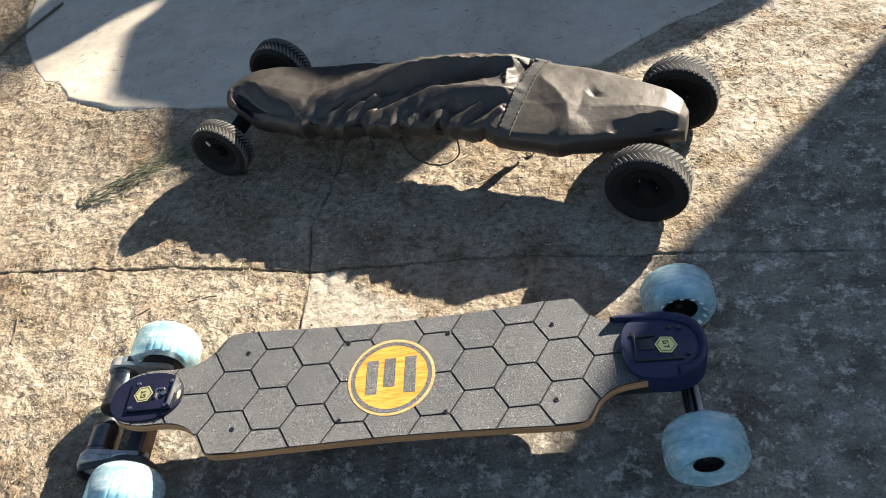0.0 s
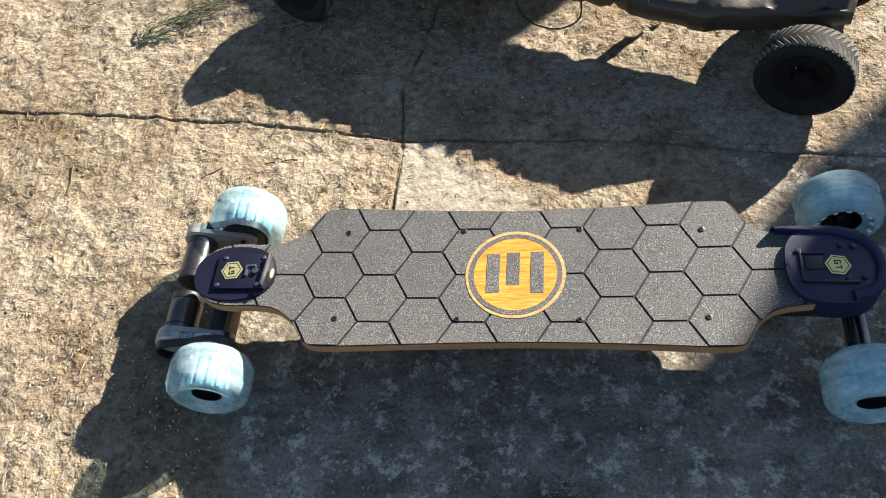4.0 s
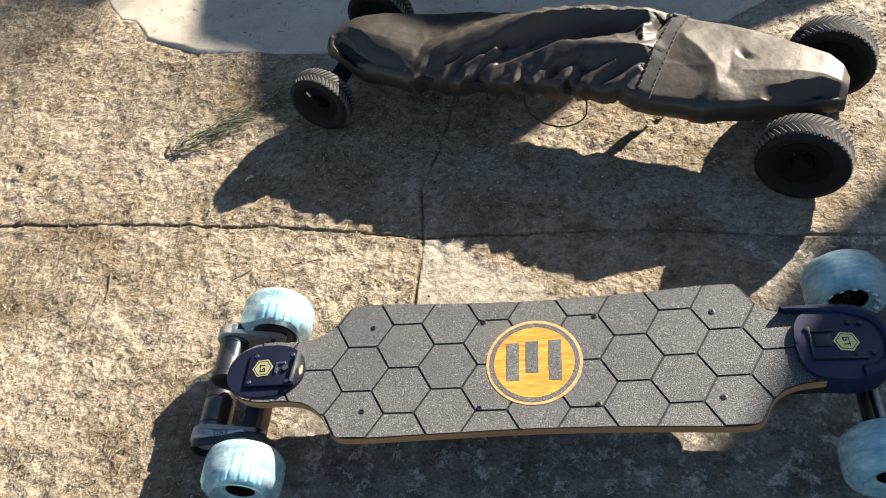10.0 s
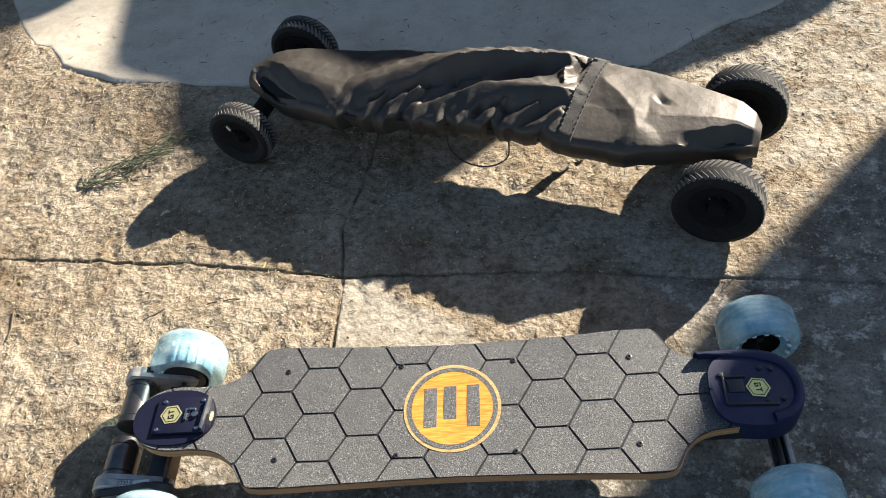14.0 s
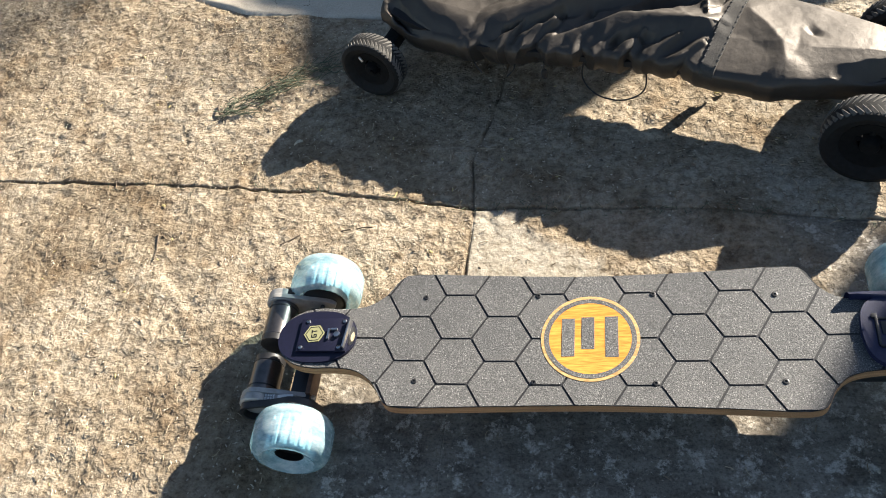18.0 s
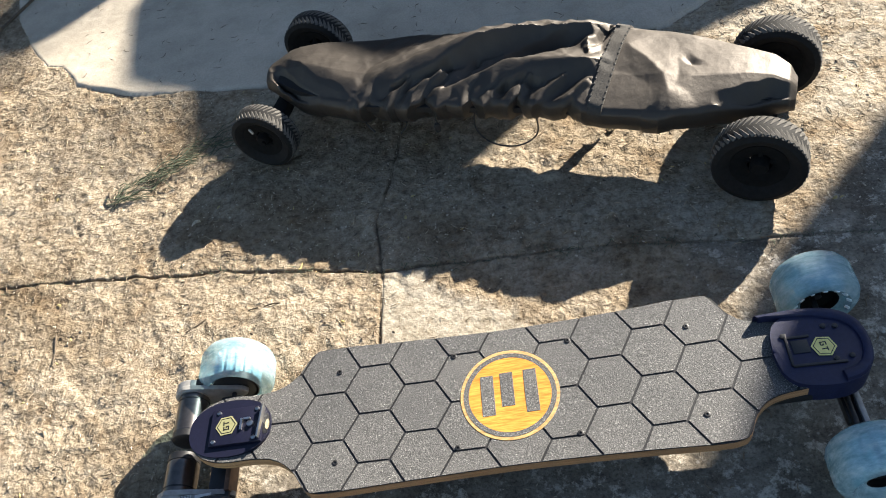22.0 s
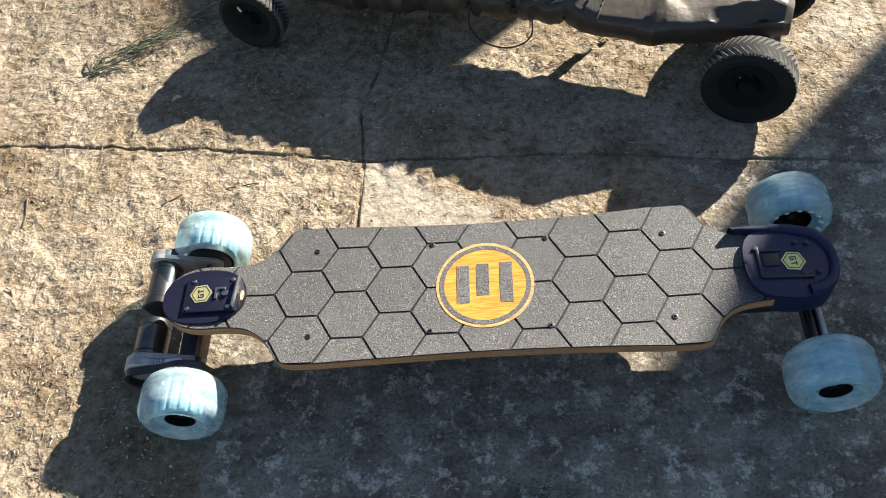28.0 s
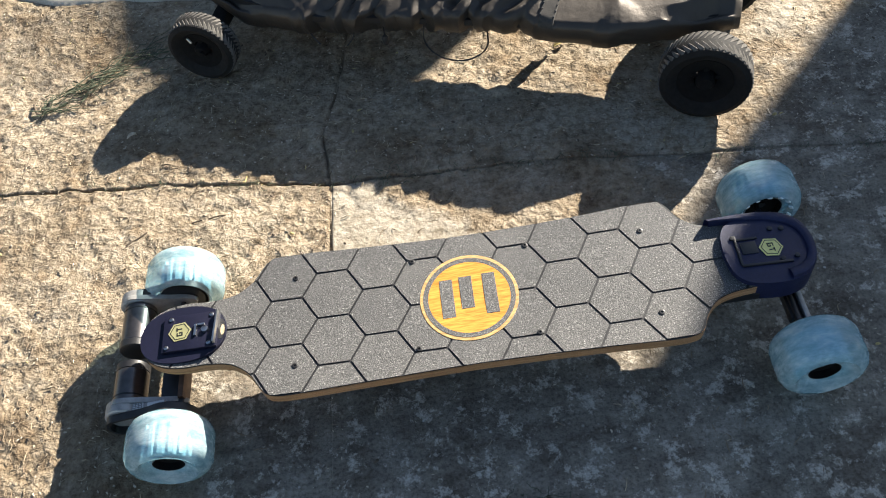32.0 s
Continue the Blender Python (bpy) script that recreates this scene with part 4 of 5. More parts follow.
        for k in range(6):
            part("print_bar", box(0.0008, 0.0104, 0.0004, (-0.500 + 0.0044 * k, -0.0848, 0.0816), 3), M_BARS, shelf, smooth=False)
        part("label", box(0.024, 0.0108, 0.0008, (-0.458, -0.0848, 0.0810), 3, 0.0002), M_WHITE, shelf, "white printed label", smooth=False)
# brown plate paints the sunlight on the hanger's side
part("hanger_plate", box(0.008, 0.060, 0.030, (-0.426, -0.045, 0.062), 0, 0.0015), M_SUNLIT_SIDE, board, "side of the hanger, coloured brown for the sunlight on it")

# ---- covered all-terrain board ----
EDGE_U = [-0.50, -0.467, -0.404, -0.356, -0.263, -0.183, 0.0, 0.143, 0.195, 0.292, 0.336, 0.381, 0.425, 0.47, 0.495, 0.508]
EDGE_NEAR = [-0.044, -0.064, -0.092, -0.102, -0.128, -0.125, -0.116, -0.112, -0.126, -0.135, -0.120, -0.102, -0.083, -0.066, -0.058, -0.042]
EDGE_FAR = [0.008, 0.050, 0.077, 0.088, 0.098, 0.104, 0.108, 0.118, 0.117, 0.106, 0.094, 0.078, 0.060, 0.044, 0.028, 0.010]
EDGE_TOP = [0.134, 0.140, 0.143, 0.142, 0.143, 0.147, 0.155, 0.162, 0.163, 0.162, 0.161, 0.160, 0.158, 0.153, 0.145, 0.130]
MB = pose(0.055, 0.675, 0, 0, 0, -18.0)
mtb = thing("all_terrain_board", "black all-terrain electric board with chunky rubber tyres standing on concrete", "mountainboard", at=MB)
T_R, T_W = 0.080, 0.056


def tyre_wheel(x, y, size):
    at = pose(x, y, T_R * size) @ Matrix.Diagonal((size, size, size, 1))
    w = T_W / 2
    prof = [(-w * 0.55, 0.046), (-w * 0.85, 0.055), (-w, 0.066), (-w * 0.86, 0.075), (-w * 0.5, T_R - 0.0035), (0, T_R - 0.002), (w * 0.5, T_R - 0.0035), (w * 0.86, 0.075), (w, 0.066), (w * 0.85, 0.055), (w * 0.55, 0.046)]
    wheel = part("wheel", moved(lathe([(-w * 0.5, 0.047), (-w * 0.62, 0.047), (-w * 0.62, 0.043), (-w * 0.3, 0.020), (w * 0.3, 0.020), (w * 0.62, 0.043), (w * 0.62, 0.047), (w * 0.5, 0.047)], 40), at), M_RIM, mtb, "black plastic wheel rim")
    part("tyre", moved(lathe(prof, 56), at), M_TYRE, wheel, "dusty black pneumatic tyre with chevron tread")
    for k in range(46):
        for s in (-1, 1):
            b = box(0.025, 0.0074, 0.0046, (0, 0, 0), 0, 0.001, 1)
            moved(b, at @ Matrix.Rotation(2 * math.pi * (k + (0.5 if s > 0 else 0)) / 46, 4, "Y") @ pose(0, s * w * 0.44, T_R - 0.0052, -s * 17, 0, s * 52))
            part("tread_block", b, M_TREAD, wheel)
    part("hub", moved(solid([(-0.024, 0), (-0.024, 0.012), (-0.018, 0.016), (0.018, 0.016), (0.024, 0.012), (0.024, 0)], 24), at), M_RIM, wheel)
    for k in range(5):
        b = box(0.010, 0.022, 0.026, (0, 0, 0), 0, 0.002, 1)
        moved(b, at @ Matrix.Rotation(2 * math.pi * k / 5, 4, "Y") @ pose(0, 0, 0.028))
        part("spoke", b, M_RIM, wheel)
    return wheel, at


for wx, wy, size in ((-0.481, -0.139, 0.86), (-0.470, 0.146, 0.95), (0.458, -0.147, 1.0), (0.474, 0.120, 1.0)):
    wheel, at = tyre_wheel(wx, wy, size)
    if wx < 0 and wy < 0:
        part("valve", moved(solid([(0, 0), (0, 0.003), (0.012, 0.003), (0.014, 0.002), (0.014, 0)], 10, "z"), at @ Matrix.Rotation(radians(-25), 4, "Y") @ pose(0, -0.024, 0.030)), M_STEEL, wheel, "bright metal valve")
for ax in (-0.476, 0.466):
    truck = part("truck", merge([box(0.032, 0.20, 0.026, (ax, 0, T_R * (0.86 if ax < 0 else 1)), 0, 0.006), box(0.06, 0.06, 0.05, (ax - math.copysign(0.03, ax), 0, 0.105), 0, 0.008)]), M_TYRE, mtb, "black cast truck")
    part("axle", moved(solid([(-0.165, 0), (-0.165, 0.005), (0.165, 0.005), (0.165, 0)], 12), pose(ax, 0, T_R * (0.86 if ax < 0 else 1))), M_RIM, truck)
deck_u = [-0.47 + 0.94 * i / 24 for i in range(25)]
deck_o = [(u, float(np.interp(u, EDGE_U, EDGE_FAR)) - 0.012) for u in deck_u] + [(u, float(np.interp(u, EDGE_U, EDGE_NEAR)) + 0.012) for u in deck_u[::-1]]
part("deck", prism(deck_o, 0.122, 0.134), M_BLACK, mtb, "dark board deck under the cover")

# fabric cover: near and far edges and height along the board, with the main folds as crest lines
LONG_FOLDS = [  # crest points (along, across, height), reach on the right and on the left of the line
    ([(-0.272, -0.118, 0.004), (-0.256, -0.094, 0.014), (-0.218, -0.070, 0.025), (-0.162, -0.044, 0.034), (-0.115, -0.014, 0.039), (-0.068, 0.012, 0.039), (-0.012, 0.038, 0.035), (0.058, 0.060, 0.029), (0.125, 0.074, 0.020), (0.155, 0.078, 0.010)], 0.030, 0.095),
    ([(-0.120, -0.118, 0.004), (-0.095, -0.098, 0.016), (-0.058, -0.076, 0.023), (0.000, -0.047, 0.027), (0.050, -0.036, 0.026), (0.100, -0.031, 0.023), (0.160, -0.022, 0.016)], 0.034, 0.050)]
NOSE_FOLDS = [
    ([(0.225, 0.030, 0.008), (0.262, -0.010, 0.010), (0.288, -0.050, 0.012), (0.300, -0.090, 0.013), (0.308, -0.122, 0.004)], 0.060, 0.075),
    ([(0.300, -0.090, 0.010), (0.335, -0.055, 0.009), (0.400, -0.040, 0.007), (0.470, -0.024, 0.004)], 0.070, 0.110),
    ([(-0.505, -0.020, 0.010), (-0.488, -0.046, 0.013), (-0.462, -0.066, 0.008)], 0.010, 0.012),
    ([(-0.490, 0.010, 0.004), (-0.430, -0.020, 0.012), (-0.370, -0.048, 0.017), (-0.310, -0.078, 0.017), (-0.262, -0.122, 0.006)], 0.030, 0.120)]
HEM_FOLDS = [
    ([(-0.262, -0.130, 0.010), (-0.255, -0.104, 0.014), (-0.240, -0.082, 0.018)], 0.012, 0.028),
    ([(-0.206, -0.128, 0.006), (-0.194, -0.102, 0.019), (-0.168, -0.062, 0.022)], 0.010, 0.020),
    ([(-0.160, -0.126, 0.005), (-0.142, -0.092, 0.020), (-0.112, -0.050, 0.024)], 0.013, 0.030),
    ([(-0.106, -0.124, 0.010), (-0.096, -0.100, 0.020), (-0.066, -0.062, 0.017)], 0.011, 0.018),
    ([(-0.060, -0.128, 0.007), (-0.048, -0.098, 0.017), (-0.026, -0.066, 0.018)], 0.010, 0.020),
    ([(-0.020, -0.120, 0.005), (-0.006, -0.092, 0.016), (0.016, -0.056, 0.016)], 0.009, 0.020),
    ([(0.028, -0.114, 0.005), (0.044, -0.088, 0.015), (0.064, -0.056, 0.014)], 0.011, 0.024),
    ([(0.072, -0.118, 0.007), (0.094, -0.090, 0.016), (0.120, -0.058, 0.014)], 0.010, 0.024),
    ([(0.122, -0.120, 0.005), (0.140, -0.096, 0.012), (0.165, -0.066, 0.010)], 0.010, 0.022),
    ([(0.136, 0.075, 0.006), (0.146, 0.045, 0.009), (0.150, 0.010, 0.009), (0.140, -0.022, 0.005)], 0.014, 0.030)]
FOLDS = LONG_FOLDS + NOSE_FOLDS + HEM_FOLDS
DIPS = [
    ([(-0.100, -0.074, 0.004), (-0.060, -0.050, 0.013), (-0.008, -0.018, 0.018), (0.053, 0.016, 0.018), (0.103, 0.046, 0.014), (0.134, 0.062, 0.006)], 0.018, 0.018),
    ([(-0.195, -0.078, 0.010), (-0.178, -0.062, 0.010)], 0.012, 0.012),
    ([(-0.130, -0.060, 0.010), (-0.104, -0.036, 0.012)], 0.010, 0.012),
    ([(-0.078, -0.050, 0.008), (-0.052, -0.022, 0.012)], 0.010, 0.010),
    ([(0.000, -0.084, 0.008), (0.040, -0.066, 0.008), (0.085, -0.070, 0.008)], 0.012, 0.012),
    ([(0.152, 0.030, 0.004), (0.172, 0.060, 0.012), (0.180, 0.090, 0.008)], 0.010, 0.012),
    ([(-0.486, -0.028, 0.010), (-0.460, -0.052, 0.018), (-0.420, -0.076, 0.016), (-0.370, -0.096, 0.006)], 0.014, 0.018),
    ([(0.395, -0.088, 0.004), (0.430, -0.072, 0.014), (0.470, -0.056, 0.016), (0.508, -0.050, 0.010)], 0.014, 0.020),
    ([(0.318, 0.012, 0.001), (0.334, -0.012, 0.005), (0.352, -0.022, 0.001)], 0.010, 0.014)]


def fold_height(u, v, line, right, left, power):
    """Height that one fold gives at a place: a tent along its crest line."""
    best = 0.0
    for (u0, v0, h0), (u1, v1, h1) in zip(line, line[1:]):
        du, dv = u1 - u0, v1 - v0
        f = min(1.0, max(0.0, ((u - u0) * du + (v - v0) * dv) / (du * du + dv * dv)))
        d = math.hypot(u - u0 - f * du, v - v0 - f * dv)
        reach = left if du * (v - v0) - dv * (u - u0) > 0 else right
        if d < reach:
            best = max(best, (h0 + (h1 - h0) * f) * (1 - d / reach) ** power)
    return best


def crease(x, y, turn, wave, seed):
    """Sharp-backed folds running along a direction, about -1 to 1."""
    c, s = math.cos(turn), math.sin(turn)
    a, b = c * x + s * y, c * y - s * x
    return 1 - abs(noise.noise(Vector((a / (wave * 4), b / wave, seed)))) * 2.4


def pleat(x, wave, seed):
    """Uneven saw-like pleats across the hem: slow rise, short fall, 0 to 1."""
    p = x / wave + 0.9 * noise.noise(Vector((x * 14, seed, 0.3)))
    f = p - math.floor(p)
    depth = 0.55 + 0.45 * math.sin(12.9 * math.floor(p) + seed)
    return depth * (f / 0.68 if f < 0.68 else (1 - f) / 0.32)


PLEATS = [-0.285, -0.262, -0.204, -0.158, -0.104, -0.058, -0.018, 0.030, 0.074, 0.124, 0.160, 0.215]


def groove(u):
    """How far the near edge is drawn in between two pleats, 0 to 1: steep beside one tip, slow towards the next."""
    for k, (a, b) in enumerate(zip(PLEATS, PLEATS[1:])):
        if a <= u < b:
            f = (u - a) / (b - a) + 0.10 * noise.noise(Vector((u * 60, 4.0, 1.0)))
            deep = (0.20, 0.85, 0.45, 1.0, 0.35, 0.75, 0.40, 0.85, 0.30, 0.40, 0.15)[k]
            return deep * max(0.0, min(f / 0.30, (1 - f) / 0.70, 1.0))
    return 0.0


def cover_point(u, s, lift=0.0):
    """A point of the cover: u along the board, s from the tucked near hem (0) over the top to the far hem (1)."""
    near, far, top = (float(np.interp(u, EDGE_U, e)) for e in (EDGE_NEAR, EDGE_FAR, EDGE_TOP))
    hem = near
    q = min(1.0, max(0.0, (s - 0.10) / 0.80))
    drawn = 0.024 * groove(u + 0.010 * noise.noise(Vector((u * 25, s * 9, 2.0))) - 0.03 * q) * max(0.0, 1 - q / 0.38)
    v = near + (far - near) * q + drawn
    near += drawn
    wv = u + 0.007 * noise.noise(Vector((u * 16, v * 16, 1.5))) + 0.003 * noise.noise(Vector((u * 45, v * 45, 2.5)))
    wy = v + 0.007 * noise.noise(Vector((u * 16, v * 16, 6.5))) + 0.003 * noise.noise(Vector((u * 45, v * 45, 8.5)))
    middle = max(0.0, min(1.0, (u + 0.30) / 0.08, (0.20 - u) / 0.06))
    ends = max(0.25, min(1.0, (u + 0.505) / 0.06, (0.512 - u) / 0.05))
    z = top + 0.004 * math.sin(math.pi * q) - 0.012 * (1 - min(1.0, q / 0.35)) - 0.006 * (1 - min(1.0, q / 0.05)) ** 2 - 0.020 * (1 - min(1.0, (1 - q) / 0.15)) ** 2
    amp = 1.15 * max(fold_height(wv, wy, *f, 1.25) for f in FOLDS) - 1.3 * max(fold_height(wv, wy, *f, 0.9) for f in DIPS)
    calm = 0.12 + 0.88 * middle
    rise = max(0.0, 1 - q / 0.40)
    slant = u - 0.45 * (v - near)
    amp += (0.006 * pleat(slant, 0.026, 3.0) - 0.003) * middle * rise * min(1.0, 0.45 + q / 0.15)
    amp += 0.0032 * crease(wv, wy, 0.50, 0.042, 1.0) * calm
    amp += 0.0022 * crease(wv, wy, 1.15, 0.030, 4.0) * middle + 0.0016 * crease(wv, wy, 2.2, 0.034, 6.0) * calm
    amp += 0.0012 * crease(wv, wy, 0.3, 0.090, 9.0)
    z += amp * ends
    limit = top - 0.004 + max(0.0, v - near) / 2.4
    if z > limit - 0.004:
        z = limit - 0.004 * math.exp(-(z - limit + 0.004) / 0.004)
    tuck = max(0.0, (0.10 - s) / 0.10, (s - 0.90) / 0.10)
    if tuck:
        near_side = s < 0.5
        z -= tuck * ((0.044 if near_side else 0.014 + 0.019 * min(1.0, max(0.0, (u - 0.2) / 0.15))) * (0.5 + 0.5 * ends) + (0.004 if near_side else 0.0015) * noise.noise(Vector((u * 20, 0, 3))))
        v += (0.014 + 0.25 * (hem - near) if near_side else -0.008) * tuck ** 1.6 - (0.003 if near_side else 0) * math.sin(math.pi * tuck)
    return Vector((u, v, z + lift))


NU, NS = 400, 140
rows = [[cover_point(-0.50 + 1.008 * i / NU, j / NS) for j in range(NS + 1)] for i in range(NU + 1)]
cbm = grid_mesh(rows)
cbm.faces.new([cbm.verts.new(p) for p in rows[-1]])
bmesh.ops.remove_doubles(cbm, verts=cbm.verts, dist=1e-6)
cover = thing("board_cover", "creased black nylon cover draped over the all-terrain board", "cover", at=MB)
cloth = part("fabric", cbm, M_CLOTH, cover)
sol = cloth.modifiers.new("thickness", "SOLIDIFY")
sol.thickness, sol.offset = 0.0012, -1
strap = part("strap", grid_mesh([[cover_point(0.168 + 0.026 * (j / 60) + du, 0.06 + 0.86 * j / 60, 0.0042 if 0 < du < 0.027 else 0.0005) for j in range(61)] for du in (0, 0.001, 0.007, 0.0135, 0.020, 0.026, 0.027)]), M_STRAP, cover, "stitched grey webbing band")
for j in range(6, 56, 3):
    for du in (0.0015, 0.0255):
        at = cover_point(0.168 + 0.026 * (j / 60) + du, 0.06 + 0.86 * j / 60, 0.0044)
        part("stitch", box(0.0028, 0.0042, 0.0012, tuple(at), 14 if j % 2 else -8, 0.0003, 1), M_BLACK, strap)
part("strap_tail", box(0.026, 0.004, 0.062, (0.205, 0.049, 0.080), 20, 0.001), M_CLOTH, cover, "hanging strap end")
part("drawcord", tube(spline([(-0.040, -0.100, 0.130), (-0.045, -0.102, 0.080), (-0.018, -0.104, 0.046), (0.032, -0.104, 0.042), (0.072, -0.102, 0.074), (0.072, -0.098, 0.132)], 8), 0.0016), M_BLACK, cover, "thin black hanging drawcord loop")
part("drawcord", tube(spline([(-0.262, -0.112, 0.13), (-0.262, -0.115, 0.095), (-0.248, -0.116, 0.070)], 6), 0.0016), M_BLACK, cover)


part("drawcord", tube(spline([(-0.172, -0.108, 0.125), (-0.178, -0.114, 0.092), (-0.194, -0.116, 0.070)], 6), 0.0014), M_BLACK, cover)
part("cord_toggle", moved(solid([(0, 0), (0, 0.005), (0.004, 0.006), (0.014, 0.006), (0.018, 0.004), (0.018, 0)], 14, "z"), pose(-0.118, -0.110, 0.076)), M_BLACK, cover, "black cord toggle")
part("drawcord", tube([(-0.118, -0.106, 0.128), (-0.118, -0.110, 0.092)], 0.0014), M_BLACK, cover)


# ---- small things lying about ----
def flakes(name, count, sizes, area, material, label, category, seed, flat=0.35, keep=None):
    """Loose bits scattered over the ground: bent chips and splinters, one joined mesh."""
    rng = np.random.default_rng(seed)
    verts, faces = [], []
    n = 0
    while n < count:
        x, y = rng.uniform(area[0], area[1]), rng.uniform(area[2], area[3])
        if keep and not keep(x, y, rng.random()):
            continue
        ln = rng.uniform(*sizes)
        wd, th = ln * rng.uniform(0.18, 0.6), ln * flat * rng.uniform(0.15, 0.5)
        a = rng.uniform(0, 2 * math.pi)
        c, s = math.cos(a), math.sin(a)
        z = ground_height(x, y) + 0.0004
        base = len(verts)
        bend = rng.uniform(-0.3, 0.3) * wd
        for px, py, pz in ((-1, 0, 0), (-0.3, -1, 0.2), (0.4, -0.8, 0.1), (1, 0.1, 0), (0.3, 0.9, 0.2), (-0.5, 0.8, 0.1), (0.0, 0.0, 1.4)):
            lx, ly = px * ln / 2, py * wd / 2 + bend * px * px
            verts.append((x + c * lx - s * ly, y + s * lx + c * ly, z + pz * th))
        for k in range(6):
            faces.append((base + k, base + (k + 1) % 6, base + 6))
        faces.append(tuple(base + k for k in range(5, -1, -1)))
        n += 1
    me = bpy.data.meshes.new(name)
    me.from_pydata(verts, [], faces)
    me.materials.append(material)
    return tagged(new(name, me), label, category, kind="stuff")


rough_only = lambda x, y, r: y < patch_edge(x) - 0.01 and not ((x > -0.2 and y < joint_a(x) or x > -0.45 and y < 0) and r > 0.10)
flakes("grit", 12000, (0.002, 0.0075), (-1.9, 1.35, -0.55, 1.9), M_PALE, "pale sandy grit strewn over the rough concrete", "grit", 11, 0.45, rough_only)
flakes("litter", 2600, (0.003, 0.011), (-1.9, 1.35, -0.5, 2.0), M_TWIG, "dark crumbled leaf litter on the concrete", "litter", 12, 0.4, rough_only)
flakes("chips", 380, (0.004, 0.012), (-1.9, 1.35, -0.5, 1.4), M_LEAF, "dry straw-coloured leaf scraps", "leaf scraps", 14, 0.3, rough_only)


def needles(name, count, sizes, area, material, label, seed, keep, lift=0.003):
    """Thin bent stalks and fibres lying on the ground, one joined mesh; each is a three-sided sliver of three lengths."""
    rng = np.random.default_rng(seed)
    verts, faces = [], []
    n = 0
    while n < count:
        x, y = rng.uniform(area[0], area[1]), rng.uniform(area[2], area[3])
        if not keep(x, y, rng.random()):
            continue
        ln, a, r = rng.uniform(*sizes), rng.uniform(0, 2 * math.pi), rng.uniform(0.00035, 0.0007)
        bend = rng.normal(0, 0.45)
        px, py = x, y
        base = len(verts)
        for k in range(4):
            z = ground_height(px, py) + r + lift * rng.random() * (1 if k in (1, 2) else 0.3)
            c, s = math.cos(a), math.sin(a)
            w = r * (1.0, 1.1, 0.9, 0.4)[k]
            verts += [(px - s * w, py + c * w, z), (px + s * w, py - c * w, z), (px, py, z + 1.5 * w)]
            px, py, a = px + c * ln / 3, py + s * ln / 3, a + bend
        for k in range(3):
            for q in range(3):
                i, j = base + 3 * k + q, base + 3 * k + (q + 1) % 3
                faces.append((i, j, j + 3, i + 3))
        n += 1
    me = bpy.data.meshes.new(name)
    me.from_pydata(verts, [], faces)
    me.materials.append(material)
    return tagged(new(name, me), label, "litter", kind="stuff")


def drifts(x, y, r):
    """Litter gathers in drifts on the rough slabs and thins out on the worn one."""
    if y > patch_edge(x) - 0.01:
        return False
    drift = 0.5 + 0.5 * float(lattice(np.array(x), np.array(y), 0.16, 51)) + 0.35 * float(lattice(np.array(x), np.array(y), 0.05, 52))
    if (x > -0.2 and y < joint_a(x)) or (x > 0.62 + 0.85 * (y - 0.5) and y > joint_a(x)) or (x > -0.45 and y < 0.0):
        drift *= 0.12
    return r < drift


needles("litter", 620, (0.007, 0.026), (-1.3, 1.3, 0.85, 2.2), M_TWIG, "short dark splinters on the smooth patch", 13, lambda x, y, r: y > patch_edge(x) + 0.02, 0.001)
needles("litter", 5200, (0.007, 0.024), (-1.9, 1.35, -0.55, 1.9), M_NEEDLE, "dark brown fibres and needles strewn over the concrete", 61, drifts)
needles("litter", 2600, (0.006, 0.020), (-1.9, 1.35, -0.55, 1.9), M_STRAW, "pale straw fibres strewn over the concrete", 62, drifts)


def strand(rng, start, direction, length, curl, radius, steps=6):
    pts, p, a = [], Vector(start), direction
    for k in range(steps):
        pts.append(tuple(p))
        a += rng.uniform(-curl, curl)
        p = p + Vector((math.cos(a), math.sin(a), 0)) * length / steps
        p.z = ground_height(p.x, p.y) + radius + rng.uniform(0, 0.010)
    return tube(pts, [radius * (1 - 0.6 * k / (steps - 1)) for k in range(steps)], 4)


rng = np.random.default_rng(21)
path = spline([(-0.805, 0.640, 0), (-0.74, 0.685, 0), (-0.66, 0.735, 0), (-0.58, 0.765, 0), (-0.50, 0.785, 0)], 6)
blades = []
for k in range(95):
    q = path[int(rng.integers(0, len(path) - 6))]
    spread = 0.020 if q[0] > -0.68 else 0.016
    blades.append(strand(rng, (q[0] + rng.normal(0, 0.01), q[1] + rng.normal(0, spread), 0.004 + rng.uniform(0, 0.012)), 0.5 + rng.normal(0, 0.35), rng.uniform(0.04, 0.12), 0.35, 0.0011))
tagged(part("dry_grass", merge(blades), M_GRASS), "tangle of wilted green grass stems on the concrete", "grass", kind="stuff")
tagged(part("twig", tube([(-0.812, 0.672, 0.006), (-0.806, 0.655, 0.010), (-0.800, 0.640, 0.006)], 0.0022), M_TWIG), "short dark twig beside the grass stems", "twig")


def leaf(name, x, y, length, width, turn, material, label):
    rows = []
    for i in range(9):
        t = i / 8
        wd = width * math.sin(math.pi * min(1, t * 0.96 + 0.02)) ** 0.7 / 2
        rows.append([(length * (t - 0.5), wd * k, 0.002 + 0.004 * abs(k) * (0.5 + t) + 0.003 * math.sin(3 * t)) for k in (-1, -0.5, 0, 0.5, 1)])
    ob = part(name, moved(grid_mesh(rows), pose(x, y, ground_height(x, y) + 0.001, 0, 0, turn)), material)
    mod = ob.modifiers.new("thickness", "SOLIDIFY")
    mod.thickness = 0.0006
    return tagged(ob, label, "leaf")


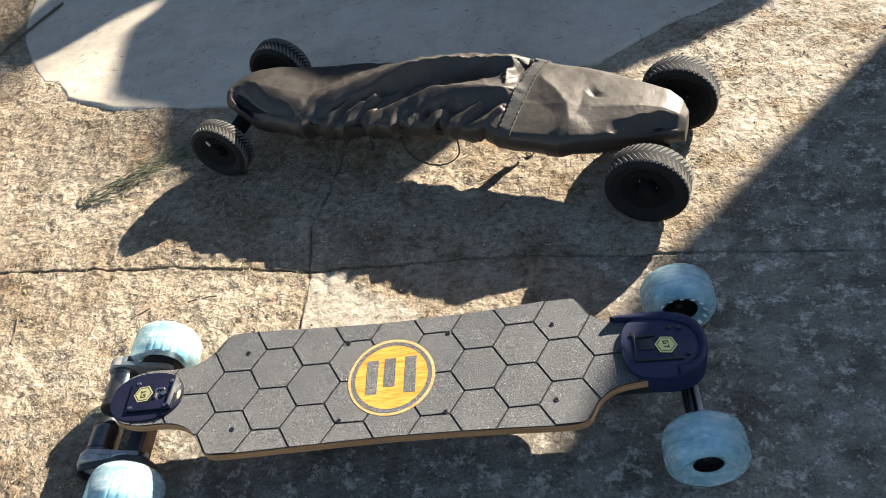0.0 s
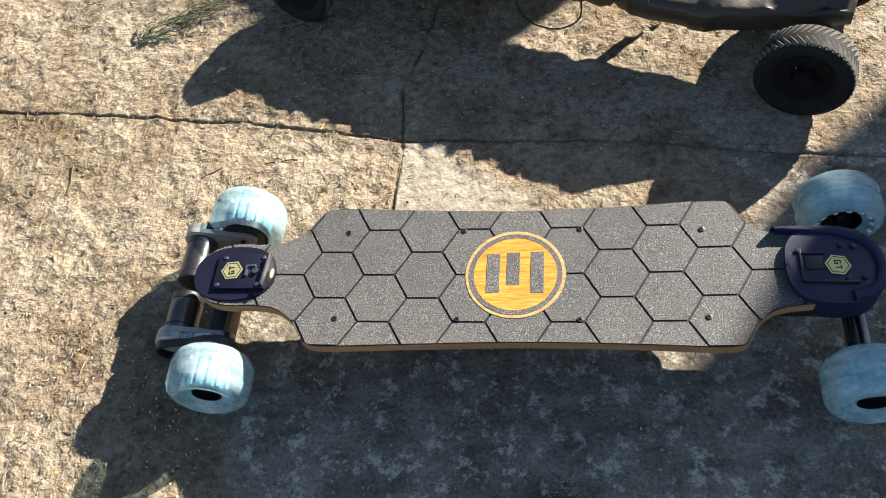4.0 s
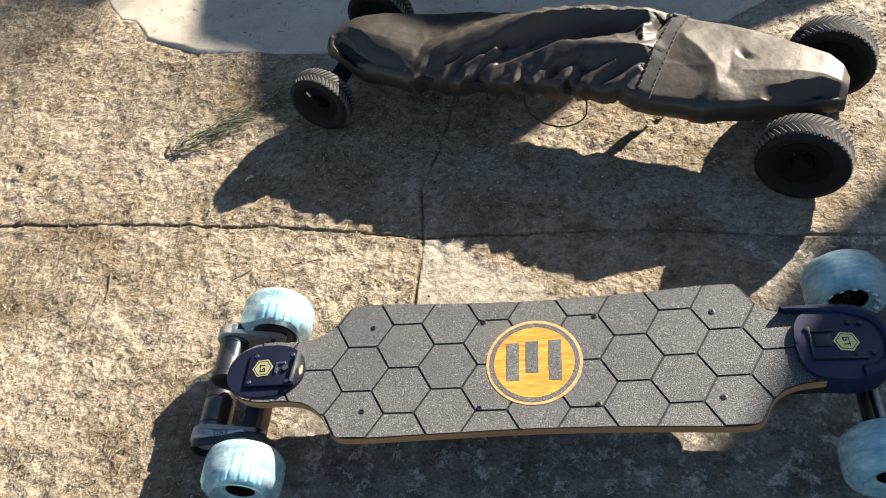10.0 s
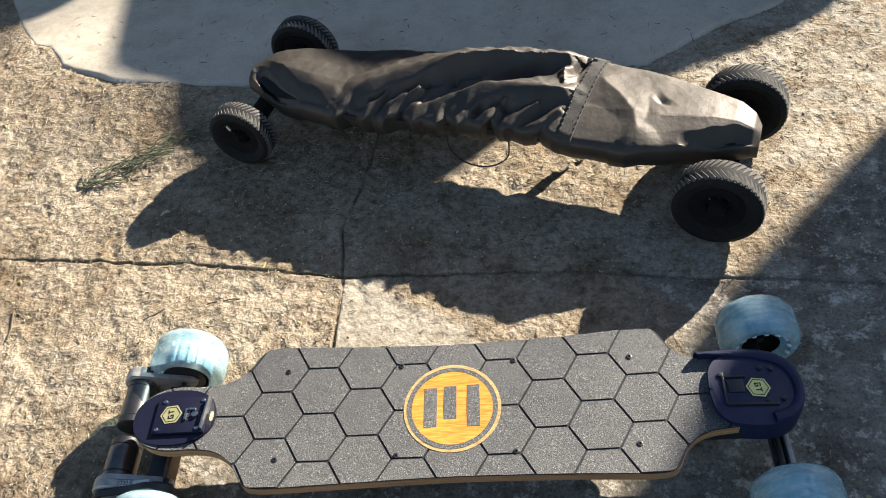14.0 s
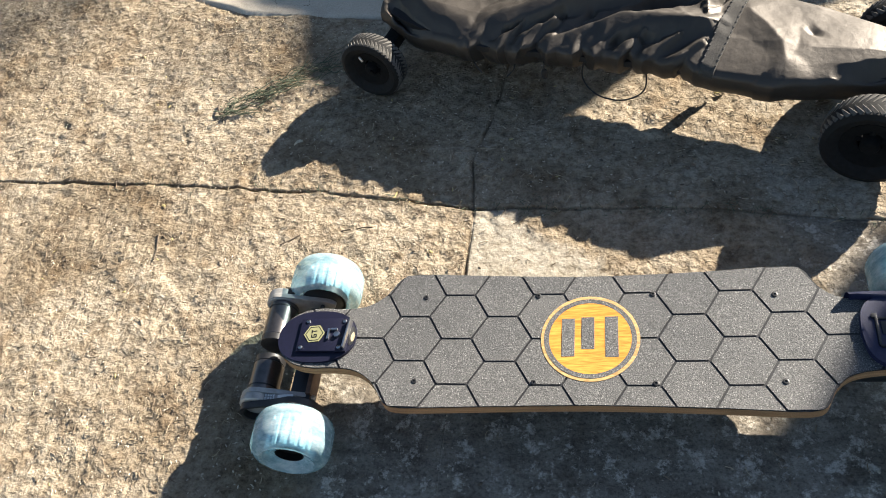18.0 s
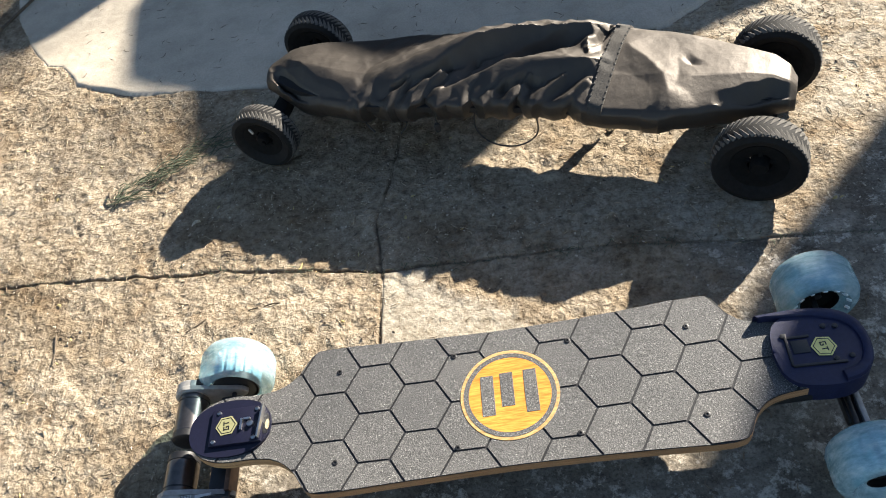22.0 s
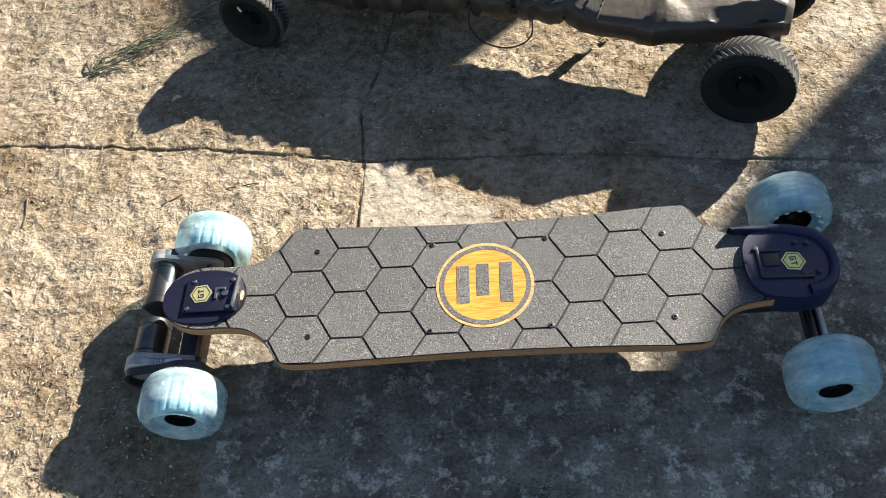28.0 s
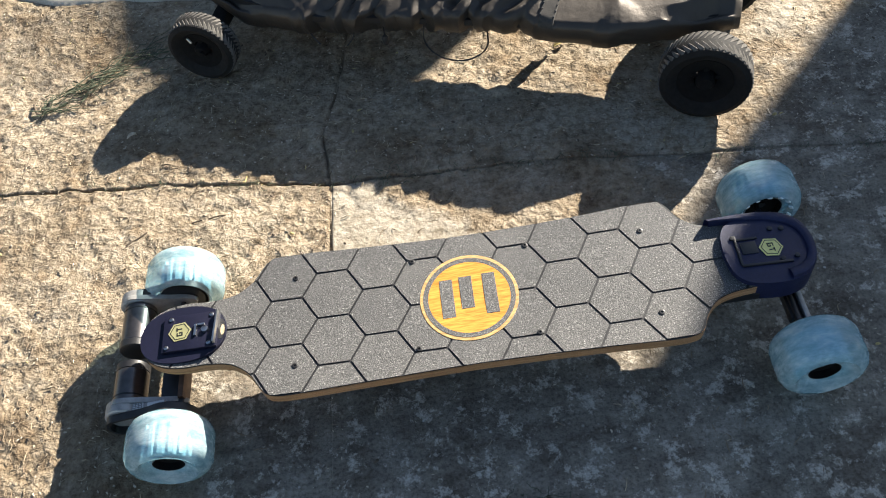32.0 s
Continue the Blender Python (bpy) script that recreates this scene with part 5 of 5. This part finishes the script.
leaf("leaf", 0.235, 0.612, 0.026, 0.014, 20, M_LEAF, "small yellow leaf lying by the covered board")
leaf("leaf", -0.597, 0.537, 0.020, 0.009, 25, M_PALE, "small pale leaf lying in the board's shadow")
leaf("leaf", 1.02, 1.06, 0.03, 0.02, 40, M_TWIG, "curled brown leaf on lit concrete")
for k, (x, y, ln, a) in enumerate(((-0.372, 0.395, 0.035, 75), (-0.47, 0.30, 0.05, 20), (-0.56, 0.285, 0.04, 30), (-0.80, 0.10, 0.055, -50), (-0.83, 0.28, 0.06, 100), (-0.42, 0.31, 0.03, 10))):
    d = Vector((math.cos(radians(a)), math.sin(radians(a)), 0)) * ln / 2
    pts = []
    for f in (-1, -0.4, 0.3, 1):
        q = Vector((x, y, 0)) + d * f + Vector((0, 0.004 * math.sin(5 * f + k), 0))
        pts.append((q.x, q.y, ground_height(q.x, q.y) + 0.0018))
    tagged(part("twig", tube(pts, 0.0013), M_LEAF if k == 0 else M_TWIG), "dry straw stalk on the joint" if k == 0 else "thin dark twig on rough concrete", "twig")
tagged(part("twig", tube(spline([(-1.313, 1.368, 0.008), (-1.262, 1.455, 0.014), (-1.225, 1.545, 0.012), (-1.192, 1.620, 0.010)], 5), 0.0042), M_TWIG), "long dark stick lying across the broken edge", "twig")
moss = []
for k in range(260):
    x = rng.uniform(-0.2, 0.8) if k % 3 else rng.uniform(-1.0, -0.2)
    y = float(joint_a(x)) + rng.normal(0, 0.008)
    moss.append(strand(rng, (x, y, ground_height(x, y)), rng.uniform(0, 6.3), rng.uniform(0.008, 0.025), 0.6, 0.0007, 3))
tagged(part("joint_weeds", merge(moss), M_GRASS), "fine dry weeds growing in the concrete joint", "weeds", kind="stuff")
tuft = [strand(rng, (0.05 + rng.normal(0, 0.022), -0.285 + rng.normal(0, 0.014), 0.0), rng.uniform(0, 6.3), rng.uniform(0.01, 0.04), 0.6, 0.0008, 4) for k in range(90)]
tagged(part("weed_tuft", merge(tuft), M_GRASS), "low tuft of dry weeds on the concrete", "weeds", kind="stuff")
